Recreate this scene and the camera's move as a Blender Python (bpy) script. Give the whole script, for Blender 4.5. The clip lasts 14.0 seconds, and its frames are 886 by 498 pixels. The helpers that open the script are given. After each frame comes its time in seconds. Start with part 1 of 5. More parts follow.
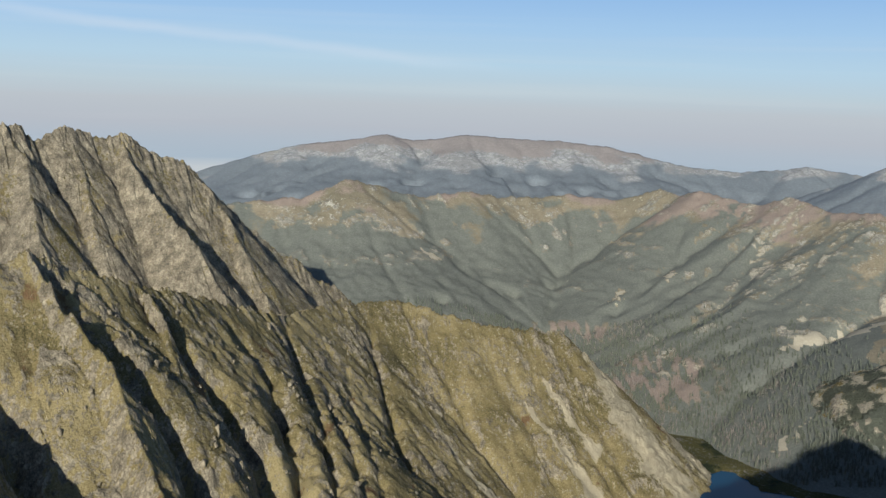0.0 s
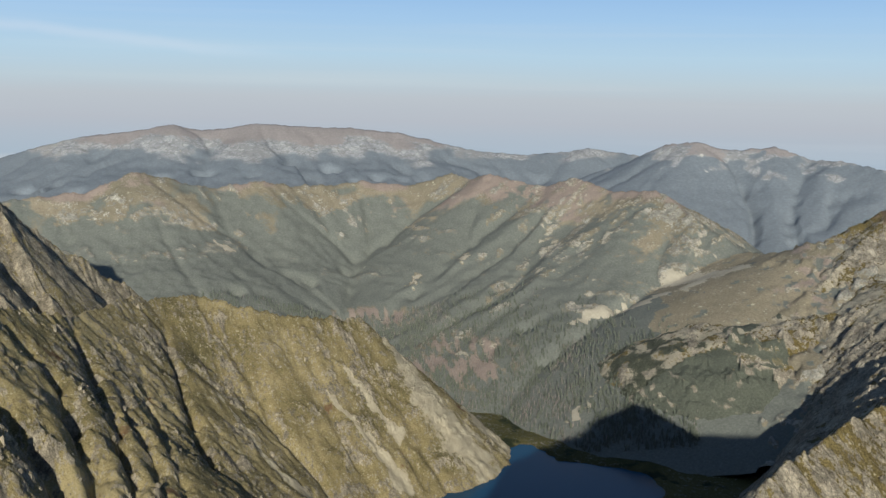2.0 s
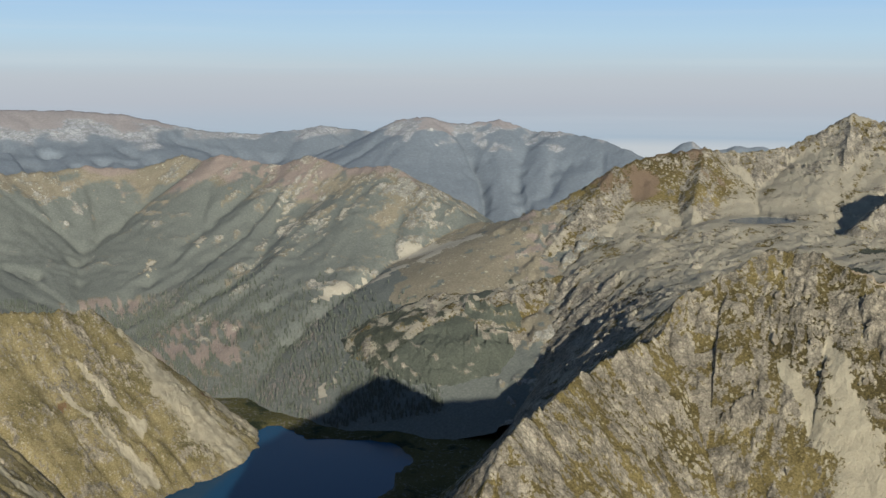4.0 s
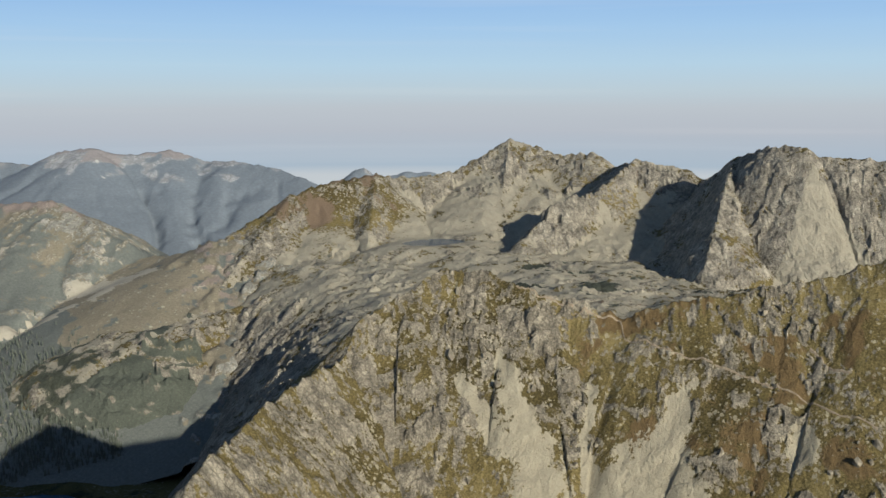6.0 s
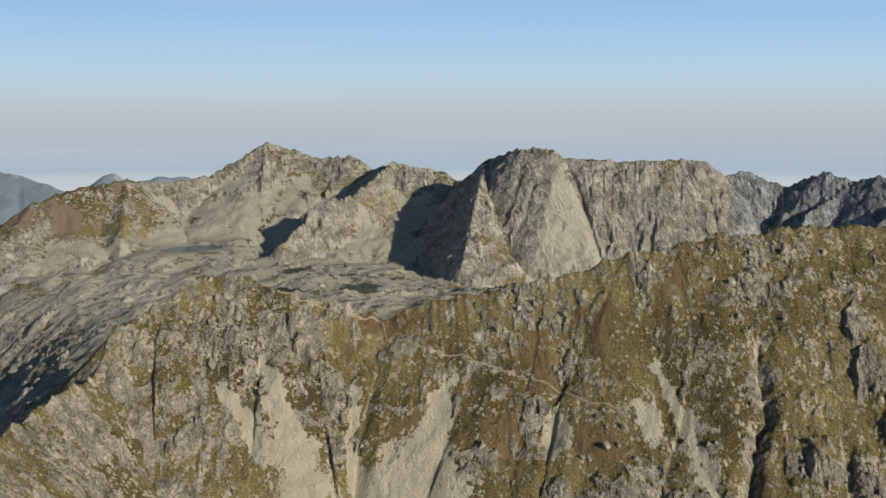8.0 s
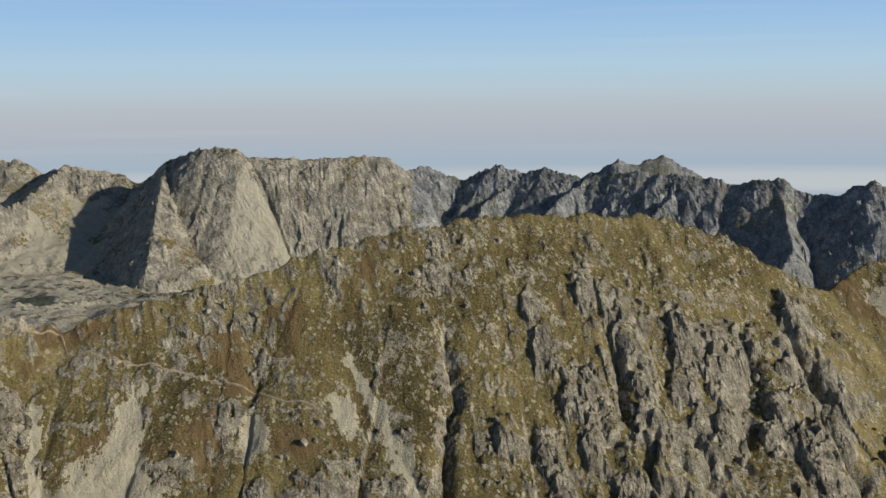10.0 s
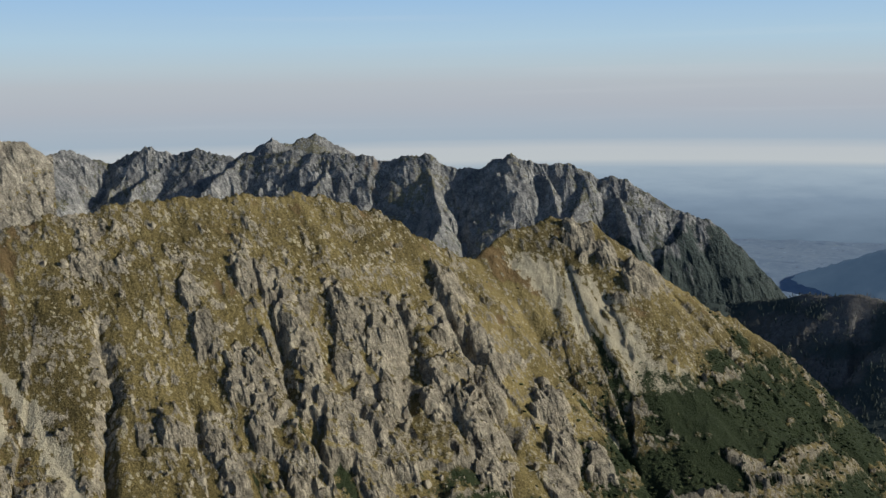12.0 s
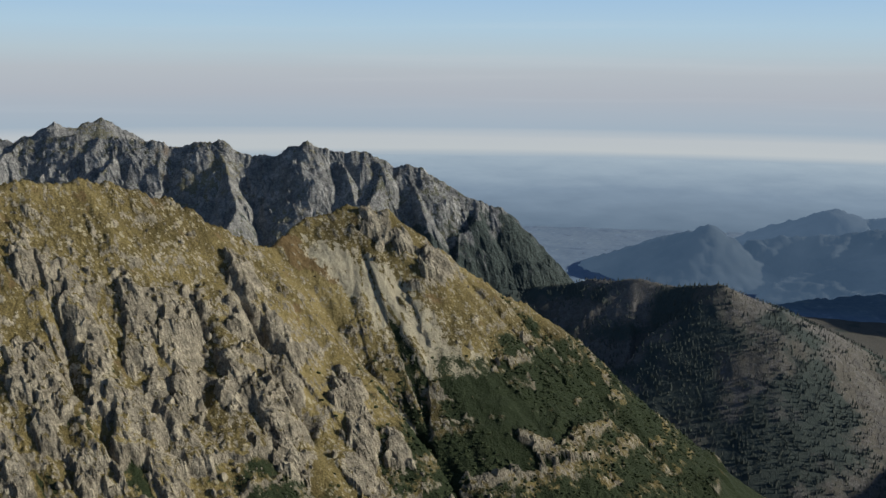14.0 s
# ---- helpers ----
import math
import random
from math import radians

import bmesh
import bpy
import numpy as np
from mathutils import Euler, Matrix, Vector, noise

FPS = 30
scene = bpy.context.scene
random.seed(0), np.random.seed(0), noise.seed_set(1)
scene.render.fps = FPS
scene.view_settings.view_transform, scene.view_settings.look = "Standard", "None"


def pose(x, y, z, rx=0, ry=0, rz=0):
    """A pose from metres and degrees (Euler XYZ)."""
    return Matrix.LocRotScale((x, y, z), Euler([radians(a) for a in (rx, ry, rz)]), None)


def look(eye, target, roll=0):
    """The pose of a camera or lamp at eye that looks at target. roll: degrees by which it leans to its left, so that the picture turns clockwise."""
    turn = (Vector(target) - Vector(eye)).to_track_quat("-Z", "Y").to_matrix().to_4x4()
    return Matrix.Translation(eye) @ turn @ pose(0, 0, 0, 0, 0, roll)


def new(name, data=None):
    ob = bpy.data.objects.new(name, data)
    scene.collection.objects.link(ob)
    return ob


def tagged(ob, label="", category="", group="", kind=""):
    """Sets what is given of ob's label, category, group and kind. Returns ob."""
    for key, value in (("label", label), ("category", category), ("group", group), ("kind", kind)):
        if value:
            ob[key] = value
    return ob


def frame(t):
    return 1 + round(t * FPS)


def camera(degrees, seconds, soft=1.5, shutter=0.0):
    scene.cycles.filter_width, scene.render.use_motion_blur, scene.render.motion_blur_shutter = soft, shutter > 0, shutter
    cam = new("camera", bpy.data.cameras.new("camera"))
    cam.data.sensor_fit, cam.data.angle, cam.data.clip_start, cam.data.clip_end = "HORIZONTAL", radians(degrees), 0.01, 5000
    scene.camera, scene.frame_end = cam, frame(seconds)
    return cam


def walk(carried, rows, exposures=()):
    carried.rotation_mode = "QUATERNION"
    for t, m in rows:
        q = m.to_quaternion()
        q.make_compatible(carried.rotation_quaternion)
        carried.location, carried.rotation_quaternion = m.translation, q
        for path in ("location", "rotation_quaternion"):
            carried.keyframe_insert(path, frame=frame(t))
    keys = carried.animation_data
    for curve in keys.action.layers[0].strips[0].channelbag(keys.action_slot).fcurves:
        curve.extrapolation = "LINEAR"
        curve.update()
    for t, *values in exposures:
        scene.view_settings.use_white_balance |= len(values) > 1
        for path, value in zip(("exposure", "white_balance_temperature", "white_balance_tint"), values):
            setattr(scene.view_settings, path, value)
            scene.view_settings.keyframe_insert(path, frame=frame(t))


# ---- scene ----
cam = camera(44.82, 14.0)
PATH = [
    (0, 0, 0, 520, 82.483, -1.878, 0.248),
    (0.5, 0, 0, 520, 81.952, -1.770, -1.644),
    (1, 0, 0, 520, 82.131, -1.409, -4.033),
    (1.5, 0, 0, 520, 82.449, -1.151, -7.129),
    (2, 0, 0, 520, 82.093, -1.057, -10.806),
    (4.5, 0, 0, 520, 81.271, -0.053, -29.737),
    (5, 0, 0, 520, 81.796, 0.043, -35.165),
    (5.5, 0, 0, 520, 82.320, 0.187, -39.312),
    (6, 0, 0, 520, 82.580, 0.103, -42.183),
    (6.5, 0, 0, 520, 82.873, 0.174, -45.599),
    (7, 0, 0, 520, 82.923, 0.195, -49.081),
    (9.5, 0, 0, 520, 82.659, 0.178, -66.434),
    (10, 0, 0, 520, 82.571, 0.540, -71.712),
    (10.5, 0, 0, 520, 81.942, 0.594, -75.534),
    (11, 0, 0, 520, 81.891, 0.795, -80.092),
    (11.5, 0, 0, 520, 81.367, 1.076, -84.745),
    (12, 0, 0, 520, 81.261, 0.835, -90.005),
    (12.5, 0, 0, 520, 82.223, 0.182, -94.985),
    (13, 0, 0, 520, 81.963, 0.152, -98.193),
    (13.5, 0, 0, 520, 81.352, -0.209, -99.808),
    (14, 0, 0, 520, 80.594, -0.550, -100.725),
]
walk(cam, [(t, pose(*p)) for t, *p in PATH], [(0, 0.0), (7, 0.0), (10, -0.10), (14, -0.14)])

# ---------------------------------------------------------------- light
SUN_AZIMUTH, SUN_HEIGHT = 188.5, 19.0      # degrees clockwise from +y, degrees up


def add_sun():
    lamp = bpy.data.lights.new("sun", "SUN")
    lamp.energy, lamp.angle, lamp.color = 5.0, radians(0.55), (1.0, 0.95, 0.82)
    ob = new("sun", lamp)
    a, e = radians(SUN_AZIMUTH), radians(SUN_HEIGHT)
    way = Vector((math.sin(a) * math.cos(e), math.cos(a) * math.cos(e), math.sin(e)))
    ob.matrix_world = look(way * 900, (0, 0, 0))


def trail_of_cloud(nt, tc, sky_colour):
    N, L = nt.nodes.new, nt.links.new
    across, along, fray, thin, ends = N("ShaderNodeVectorMath"), N("ShaderNodeVectorMath"), N("ShaderNodeTexNoise"), N("ShaderNodeMath"), N("ShaderNodeMapRange")
    across.operation = along.operation = "DOT_PRODUCT"
    across.inputs[1].default_value, along.inputs[1].default_value = CLOUD_ACROSS, CLOUD_MIDDLE
    for node in (across, along):
        L(tc.outputs["Generated"], node.inputs[0])
    fray.inputs["Scale"].default_value, fray.inputs["Detail"].default_value = 14.0, 6.0
    L(tc.outputs["Generated"], fray.inputs["Vector"])
    thin.operation = "MULTIPLY_ADD"
    thin.inputs[1].default_value, thin.inputs[2].default_value = 0.012, -0.006
    L(fray.outputs[0], thin.inputs[0])
    off, band, both, m = N("ShaderNodeMath"), N("ShaderNodeMapRange"), N("ShaderNodeMath"), N("ShaderNodeMix")
    off.operation, both.operation = "ADD", "MULTIPLY"
    L(across.outputs["Value"], off.inputs[0])
    L(thin.outputs[0], off.inputs[1])
    size = N("ShaderNodeMath")
    size.operation = "ABSOLUTE"
    L(off.outputs[0], size.inputs[0])
    band.interpolation_type = ends.interpolation_type = "SMOOTHSTEP"
    band.inputs["From Min"].default_value, band.inputs["From Max"].default_value = 0.008, 0.0
    band.inputs["To Max"].default_value = 0.32
    L(size.outputs[0], band.inputs["Value"])
    ends.inputs["From Min"].default_value, ends.inputs["From Max"].default_value = 0.958, 0.995
    L(along.outputs["Value"], ends.inputs["Value"])
    L(band.outputs[0], both.inputs[0])
    L(ends.outputs[0], both.inputs[1])
    m.data_type = "RGBA"
    m.inputs[7].default_value = (0.66, 0.74, 0.84, 1)
    L(both.outputs[0], m.inputs[0])
    L(sky_colour, m.inputs[6])
    return m.outputs[2]


CLOUD_ACROSS, CLOUD_MIDDLE = (-0.0900, 0.0403, -0.9951), (-0.2077, 0.9764, 0.0586)


def add_world():
    world = bpy.data.worlds.new("sky")
    scene.world = world
    world.use_nodes = True
    nt = world.node_tree
    nt.nodes.clear()
    N, L = nt.nodes.new, nt.links.new
    out, bg = N("ShaderNodeOutputWorld"), N("ShaderNodeBackground")
    sky = N("ShaderNodeTexSky")
    sky.sky_type, sky.sun_disc = "NISHITA", False
    sky.sun_elevation, sky.sun_rotation = radians(SUN_HEIGHT), radians(SUN_AZIMUTH)
    sky.altitude, sky.air_density, sky.dust_density, sky.ozone_density = 2100, 1.0, 0.6, 1.5
    dim = N("ShaderNodeVectorMath")
    dim.operation = "SCALE"
    dim.inputs["Scale"].default_value = 0.085
    L(sky.outputs[0], dim.inputs[0])
    # the hazy air near the horizon, all the way round
    tc, sep = N("ShaderNodeTexCoord"), N("ShaderNodeSeparateXYZ")
    L(tc.outputs["Generated"], sep.inputs[0])
    stretch, wisp = N("ShaderNodeMapping"), N("ShaderNodeTexNoise")
    stretch.inputs["Scale"].default_value = (1.2, 1.2, 42.0)
    wisp.inputs["Scale"].default_value, wisp.inputs["Detail"].default_value = 2.4, 6.0
    L(tc.outputs["Generated"], stretch.inputs[0])
    L(stretch.outputs[0], wisp.inputs["Vector"])
    sway = N("ShaderNodeMath")
    sway.operation = "MULTIPLY_ADD"
    sway.inputs[1].default_value = 0.006
    L(wisp.outputs[0], sway.inputs[0])
    L(sep.outputs[2], sway.inputs[2])
    fit = N("ShaderNodeMapRange")
    fit.inputs["From Min"].default_value, fit.inputs["From Max"].default_value = -0.10, 0.16
    L(sway.outputs[0], fit.inputs["Value"])
    ramp = N("ShaderNodeValToRGB")
    stops = [(0.0, (0.16, 0.23, 0.32)), (0.09, (0.33, 0.43, 0.53)), (0.125, (0.55, 0.595, 0.62)), (0.165, (0.54, 0.585, 0.62)),
             (0.20, (0.40, 0.49, 0.58)), (0.26, (0.43, 0.50, 0.58)), (0.32, (0.47, 0.51, 0.57)), (0.40, (0.50, 0.55, 0.60)), (0.46, (0.50, 0.61, 0.68)),
             (0.55, (0.46, 0.64, 0.78)), (0.68, (0.37, 0.58, 0.82)), (0.82, (0.28, 0.49, 0.80)), (1.0, (0.22, 0.42, 0.74))]
    el = ramp.color_ramp.elements
    while len(el) < len(stops):
        el.new(0.5)
    for e, (p, c) in zip(el, stops):
        e.position, e.color = p, (*c, 1)
    L(fit.outputs[0], ramp.inputs[0])
    # thin streaks of high cloud
    st2, cir = N("ShaderNodeMapping"), N("ShaderNodeTexNoise")
    st2.inputs["Rotation"].default_value = (0.0, radians(7), radians(20))
    st2.inputs["Scale"].default_value = (1.5, 1.5, 60.0)
    cir.inputs["Scale"].default_value, cir.inputs["Detail"].default_value = 1.1, 5.0
    L(tc.outputs["Generated"], st2.inputs[0])
    L(st2.outputs[0], cir.inputs["Vector"])
    cr = N("ShaderNodeMapRange")
    cr.inputs["From Min"].default_value, cr.inputs["From Max"].default_value = 0.56, 0.80
    cr.inputs["To Max"].default_value = 0.16
    L(cir.outputs[0], cr.inputs["Value"])
    wh = N("ShaderNodeMix")
    wh.data_type = "RGBA"
    wh.inputs[7].default_value = (0.72, 0.74, 0.76, 1)
    L(cr.outputs[0], wh.inputs[0])
    L(ramp.outputs[0], wh.inputs[6])
    up = N("ShaderNodeMapRange")
    up.interpolation_type = "SMOOTHSTEP"
    up.inputs["From Min"].default_value, up.inputs["From Max"].default_value = 0.10, 0.30
    L(sep.outputs[2], up.inputs["Value"])
    mix = N("ShaderNodeMix")
    mix.data_type = "RGBA"
    L(up.outputs[0], mix.inputs[0])
    # one long thin trail of cirrus
    L(trail_of_cloud(nt, tc, wh.outputs[2]), mix.inputs[6])
    L(dim.outputs[0], mix.inputs[7])
    L(mix.outputs[2], bg.inputs[0])
    L(bg.outputs[0], out.inputs[0])


add_sun()
add_world()


# ---------------------------------------------------------------- materials
def mat(name, rough=0.95):
    m = bpy.data.materials.new(name)
    m.use_nodes = True
    nt = m.node_tree
    b = nt.nodes["Principled BSDF"]
    b.inputs["Roughness"].default_value = rough
    b.inputs["Specular IOR Level"].default_value = 0.15
    return m, nt, b


def noise_node(nt, scale, detail=6.0, rough=0.6, stretch=(1, 1, 1), turn=(0, 0, 0)):
    tc, mp, nz = nt.nodes.new("ShaderNodeTexCoord"), nt.nodes.new("ShaderNodeMapping"), nt.nodes.new("ShaderNodeTexNoise")
    mp.inputs["Scale"].default_value, mp.inputs["Rotation"].default_value = stretch, turn
    nz.inputs["Scale"].default_value, nz.inputs["Detail"].default_value, nz.inputs["Roughness"].default_value = scale, detail, rough
    nt.links.new(tc.outputs["Object"], mp.inputs[0])
    nt.links.new(mp.outputs[0], nz.inputs["Vector"])
    return nz.outputs[0]


def ramp_node(nt, value, stops):
    r = nt.nodes.new("ShaderNodeValToRGB")
    el = r.color_ramp.elements
    while len(el) < len(stops):
        el.new(0.5)
    for e, (p, c) in zip(el, stops):
        e.position, e.color = p, (*c, 1)
    nt.links.new(value, r.inputs[0])
    return r.outputs[0]


def mix_node(nt, fac, a, b, mode="MIX"):
    m = nt.nodes.new("ShaderNodeMix")
    m.data_type, m.blend_type = "RGBA", mode
    for value, slot in ((fac, 0), (a, 6), (b, 7)):
        if isinstance(value, (int, float)):
            m.inputs[slot].default_value = value
        elif isinstance(value, tuple):
            m.inputs[slot].default_value = (*value, 1)
        else:
            nt.links.new(value, m.inputs[slot])
    return m.outputs[2]


def math_node(nt, op, a, b=0.0, c=0.0):
    m = nt.nodes.new("ShaderNodeMath")
    m.operation = op
    for i, value in enumerate((a, b, c)):
        if isinstance(value, (int, float)):
            m.inputs[i].default_value = value
        else:
            nt.links.new(value, m.inputs[i])
    return m.outputs[0]


def edge_node(nt, value, lo, hi):
    m = nt.nodes.new("ShaderNodeMapRange")
    m.interpolation_type = "SMOOTHSTEP"
    m.inputs["From Min"].default_value, m.inputs["From Max"].default_value = lo, hi
    nt.links.new(value, m.inputs["Value"])
    return m.outputs[0]


def attr_node(nt, name):
    a = nt.nodes.new("ShaderNodeAttribute")
    a.attribute_name = name
    return a.outputs["Fac"]


def stones_node(nt, size, feature, stretch=(1, 1, 1), wobble=0.35):
    """A net of angular stones of about that size, its outlines bent by noise. feature: "F1" or "DISTANCE_TO_EDGE"."""
    tc, mp, nz, add, vo = (nt.nodes.new("ShaderNode" + k) for k in ("TexCoord", "Mapping", "TexNoise", "VectorMath", "TexVoronoi"))
    mp.inputs["Scale"].default_value = tuple(k / size for k in stretch)
    nt.links.new(tc.outputs["Object"], mp.inputs[0])
    nz.inputs["Scale"].default_value, nz.inputs["Detail"].default_value = 1.3, 3.0
    nt.links.new(mp.outputs[0], nz.inputs["Vector"])
    add.operation = "MULTIPLY_ADD"
    add.inputs[1].default_value = (wobble, wobble, wobble)
    nt.links.new(nz.outputs["Color"], add.inputs[0])
    nt.links.new(mp.outputs[0], add.inputs[2])
    vo.feature = feature
    vo.inputs["Scale"].default_value = 1.0
    nt.links.new(add.outputs[0], vo.inputs["Vector"])
    return vo


def mountain_material(name, rock, grass, scree, pine, grain=1.0, bump=1.0, rust=(0.16, 0.10, 0.055), speck=0.9, mottle=1.0, block=4.0, lichen=0.0):
    """Ground of a mountain: bare rock with grass, scree and dwarf pine laid over it by the mesh's own fields.
    rock, grass: dark, middle and light colour. grain: metres of the finest mottling."""
    m, nt, b = mat(name)
    big, mid, fine = noise_node(nt, 0.012 / grain, 4), noise_node(nt, 0.09 / grain, 6, 0.65), noise_node(nt, 0.75 / grain, 5, 0.7)
    tone = math_node(nt, "ADD", math_node(nt, "MULTIPLY", mid, 0.55), math_node(nt, "MULTIPLY", fine, 0.45))
    rocks = ramp_node(nt, tone, [(0.39, rock[0]), (0.50, rock[1]), (0.60, rock[2])])
    tone2 = math_node(nt, "ADD", math_node(nt, "MULTIPLY", big, 0.5), math_node(nt, "MULTIPLY", fine, 0.5))
    turf = ramp_node(nt, tone2, [(0.39, grass[0]), (0.50, grass[1]), (0.59, grass[2])])
    stones = ramp_node(nt, tone, [(0.30, tuple(c * 0.72 for c in scree)), (0.55, scree), (0.72, tuple(min(c * 1.12, 0.8) for c in scree))])
    wood = ramp_node(nt, fine, [(0.30, tuple(c * (1 - 0.5 * mottle) for c in pine)), (0.55, pine), (0.75, tuple(c * (1 + 0.7 * mottle) for c in pine))])

    # angular stones and ledges that break through the turf, longer down the slope than across
    ledge = noise_node(nt, 0.30 / grain, 5, 0.62, (1.0, 1.0, 0.5))
    chip = math_node(nt, "ADD", math_node(nt, "MULTIPLY", ledge, 0.7), math_node(nt, "MULTIPLY", fine, 0.3))
    bare = edge_node(nt, math_node(nt, "ADD", attr_node(nt, "grass"), math_node(nt, "MULTIPLY", math_node(nt, "SUBTRACT", chip, 0.5), -3.2)), 0.42, 0.58)

    # joints of the rock, in two sizes, and loose stones with pale lichen
    joint = edge_node(nt, stones_node(nt, block, "DISTANCE_TO_EDGE", (1, 1, 0.6), 0.6).outputs[0], 0.0, 0.10)
    joint2 = edge_node(nt, stones_node(nt, block * 0.38, "DISTANCE_TO_EDGE", (1, 1, 0.7), 0.6).outputs[0], 0.0, 0.14)
    face = stones_node(nt, block * 0.8, "F1", (1, 1, 0.6), 0.6)
    own = nt.nodes.new("ShaderNodeSeparateColor")
    nt.links.new(face.outputs["Color"], own.inputs[0])
    cut = math_node(nt, "MULTIPLY", math_node(nt, "MULTIPLY_ADD", joint, 0.30, 0.76), math_node(nt, "MULTIPLY_ADD", joint2, 0.12, 0.92))
    shade = math_node(nt, "MULTIPLY", cut, math_node(nt, "MULTIPLY_ADD", own.outputs[0], 0.40, 0.85))
    rocks = mix_node(nt, 1.0, rocks, shade, "MULTIPLY")
    loose = stones_node(nt, block * 0.62, "F1", (1, 1, 0.42), 1.1)
    pick = nt.nodes.new("ShaderNodeSeparateColor")
    nt.links.new(loose.outputs["Color"], pick.inputs[0])
    lone = math_node(nt, "MULTIPLY", edge_node(nt, math_node(nt, "MULTIPLY_ADD", pick.outputs[2], -0.30, math_node(nt, "ADD", loose.outputs["Distance"], math_node(nt, "MULTIPLY", fine, 0.25))), 0.42, 0.34),
                     edge_node(nt, math_node(nt, "ADD", pick.outputs[0], math_node(nt, "MULTIPLY", math_node(nt, "SUBTRACT", mid, 0.5), 3.2)), 1.0 - 0.36 * lichen - 0.03, 1.0 - 0.36 * lichen + 0.03))
    turf = mix_node(nt, lone, turf, mix_node(nt, pick.outputs[1], tuple(1.05 * c for c in rock[1]), (1.05 * rock[2][0], 1.05 * rock[2][1], 0.92 * rock[2][2])))

    def over(base, top, field, k, by=tone):
        v = math_node(nt, "ADD", attr_node(nt, field), math_node(nt, "MULTIPLY", math_node(nt, "SUBTRACT", by, 0.5), k))
        return mix_node(nt, edge_node(nt, v, 0.40, 0.60), base, top)
    col = mix_node(nt, bare, rocks, turf)
    col = over(col, mix_node(nt, fine, tuple(v * 0.6 for v in rust), tuple(v * 1.4 for v in rust)), "rust", 1.6)
    col = over(col, stones, "scree", speck, chip)
    col = over(col, wood, "pine", 0.4 + 1.6 * mottle)
    nt.links.new(col, b.inputs["Base Color"])
    bm1, bm2 = nt.nodes.new("ShaderNodeBump"), nt.nodes.new("ShaderNodeBump")
    bm1.inputs["Strength"].default_value, bm1.inputs["Distance"].default_value = 0.6 * bump, 2.5 * grain
    bm2.inputs["Strength"].default_value, bm2.inputs["Distance"].default_value = 0.8 * bump, 1.3 * grain
    nt.links.new(mid, bm1.inputs["Height"])
    high = math_node(nt, "ADD", math_node(nt, "MULTIPLY", fine, 0.6), math_node(nt, "MULTIPLY", chip, 1.0))
    high = math_node(nt, "ADD", high, math_node(nt, "MULTIPLY", math_node(nt, "ADD", cut, math_node(nt, "MULTIPLY", own.outputs[1], 0.5)), 0.6))
    nt.links.new(high, bm2.inputs["Height"])
    nt.links.new(bm1.outputs[0], bm2.inputs["Normal"])
    nt.links.new(bm2.outputs[0], b.inputs["Normal"])
    return m


# ---------------------------------------------------------------- fields of noise
def hashed(ix, iy, seed):
    h = (ix.astype(np.int64) * 374761393 + iy.astype(np.int64) * 668265263 + seed * 974711) & 0x7FFFFFFF
    h = ((h ^ (h >> 13)) * 1274126177) & 0x7FFFFFFF
    return ((h ^ (h >> 16)) & 0xFFFFF) / float(0xFFFFF)


def grad(x, y, seed=0):
    """Gradient noise, about -1 to 1."""
    ix, iy = np.floor(x), np.floor(y)
    fx, fy = x - ix, y - iy
    u, v = fx * fx * fx * (fx * (fx * 6 - 15) + 10), fy * fy * fy * (fy * (fy * 6 - 15) + 10)

    def corner(dx, dy):
        a = hashed(ix + dx, iy + dy, seed) * 6.2832
        return np.cos(a) * (fx - dx) + np.sin(a) * (fy - dy)
    lo = corner(0, 0) * (1 - u) + corner(1, 0) * u
    hi = corner(0, 1) * (1 - u) + corner(1, 1) * u
    return (lo * (1 - v) + hi * v) * 1.5


def fbm(x, y, octaves=4, seed=0, gain=0.5):
    total, amp = 0, 1.0
    for o in range(octaves):
        total = total + amp * grad(x * 2.03 ** o, y * 2.03 ** o, seed + o * 17)
        amp *= gain
    return total


def ridged(x, y, octaves=3, seed=0, gain=0.5):
    """Sharp crests at 1, hollows towards 0."""
    total, amp, norm = 0, 1.0, 0
    for o in range(octaves):
        total = total + amp * (1 - np.abs(grad(x * 2.1 ** o, y * 2.1 ** o, seed + o * 31)))
        norm += amp
        amp *= gain
    return total / norm


def cells(x, y, seed=0):
    """Distances to the nearest and second nearest of scattered points, the nearest one's own number, and a plane tilted its own way, mostly down along x."""
    ix, iy = np.floor(x), np.floor(y)
    f1, f2, own, lean = np.full(x.shape, 9.0), np.full(x.shape, 9.0), np.zeros(x.shape), np.zeros(x.shape)
    for dx in (-1, 0, 1):
        for dy in (-1, 0, 1):
            cx, cy = ix + dx, iy + dy
            px, py = x - cx - hashed(cx, cy, seed), y - cy - hashed(cx, cy, seed + 7)
            d, turn = np.hypot(px, py), 3.1416 + (hashed(cx, cy, seed + 19) - 0.5) * 2.6
            near = d < f1
            f2 = np.where(near, f1, np.minimum(f2, d))
            lean = np.where(near, np.cos(turn) * px + np.sin(turn) * py, lean)
            own = np.where(near, hashed(cx, cy, seed + 13), own)
            f1 = np.where(near, d, f1)
    return f1, f2, own, lean


def smooth(a, b, x):
    t = np.clip((x - a) / (b - a), 0, 1)
    return t * t * (3 - 2 * t)


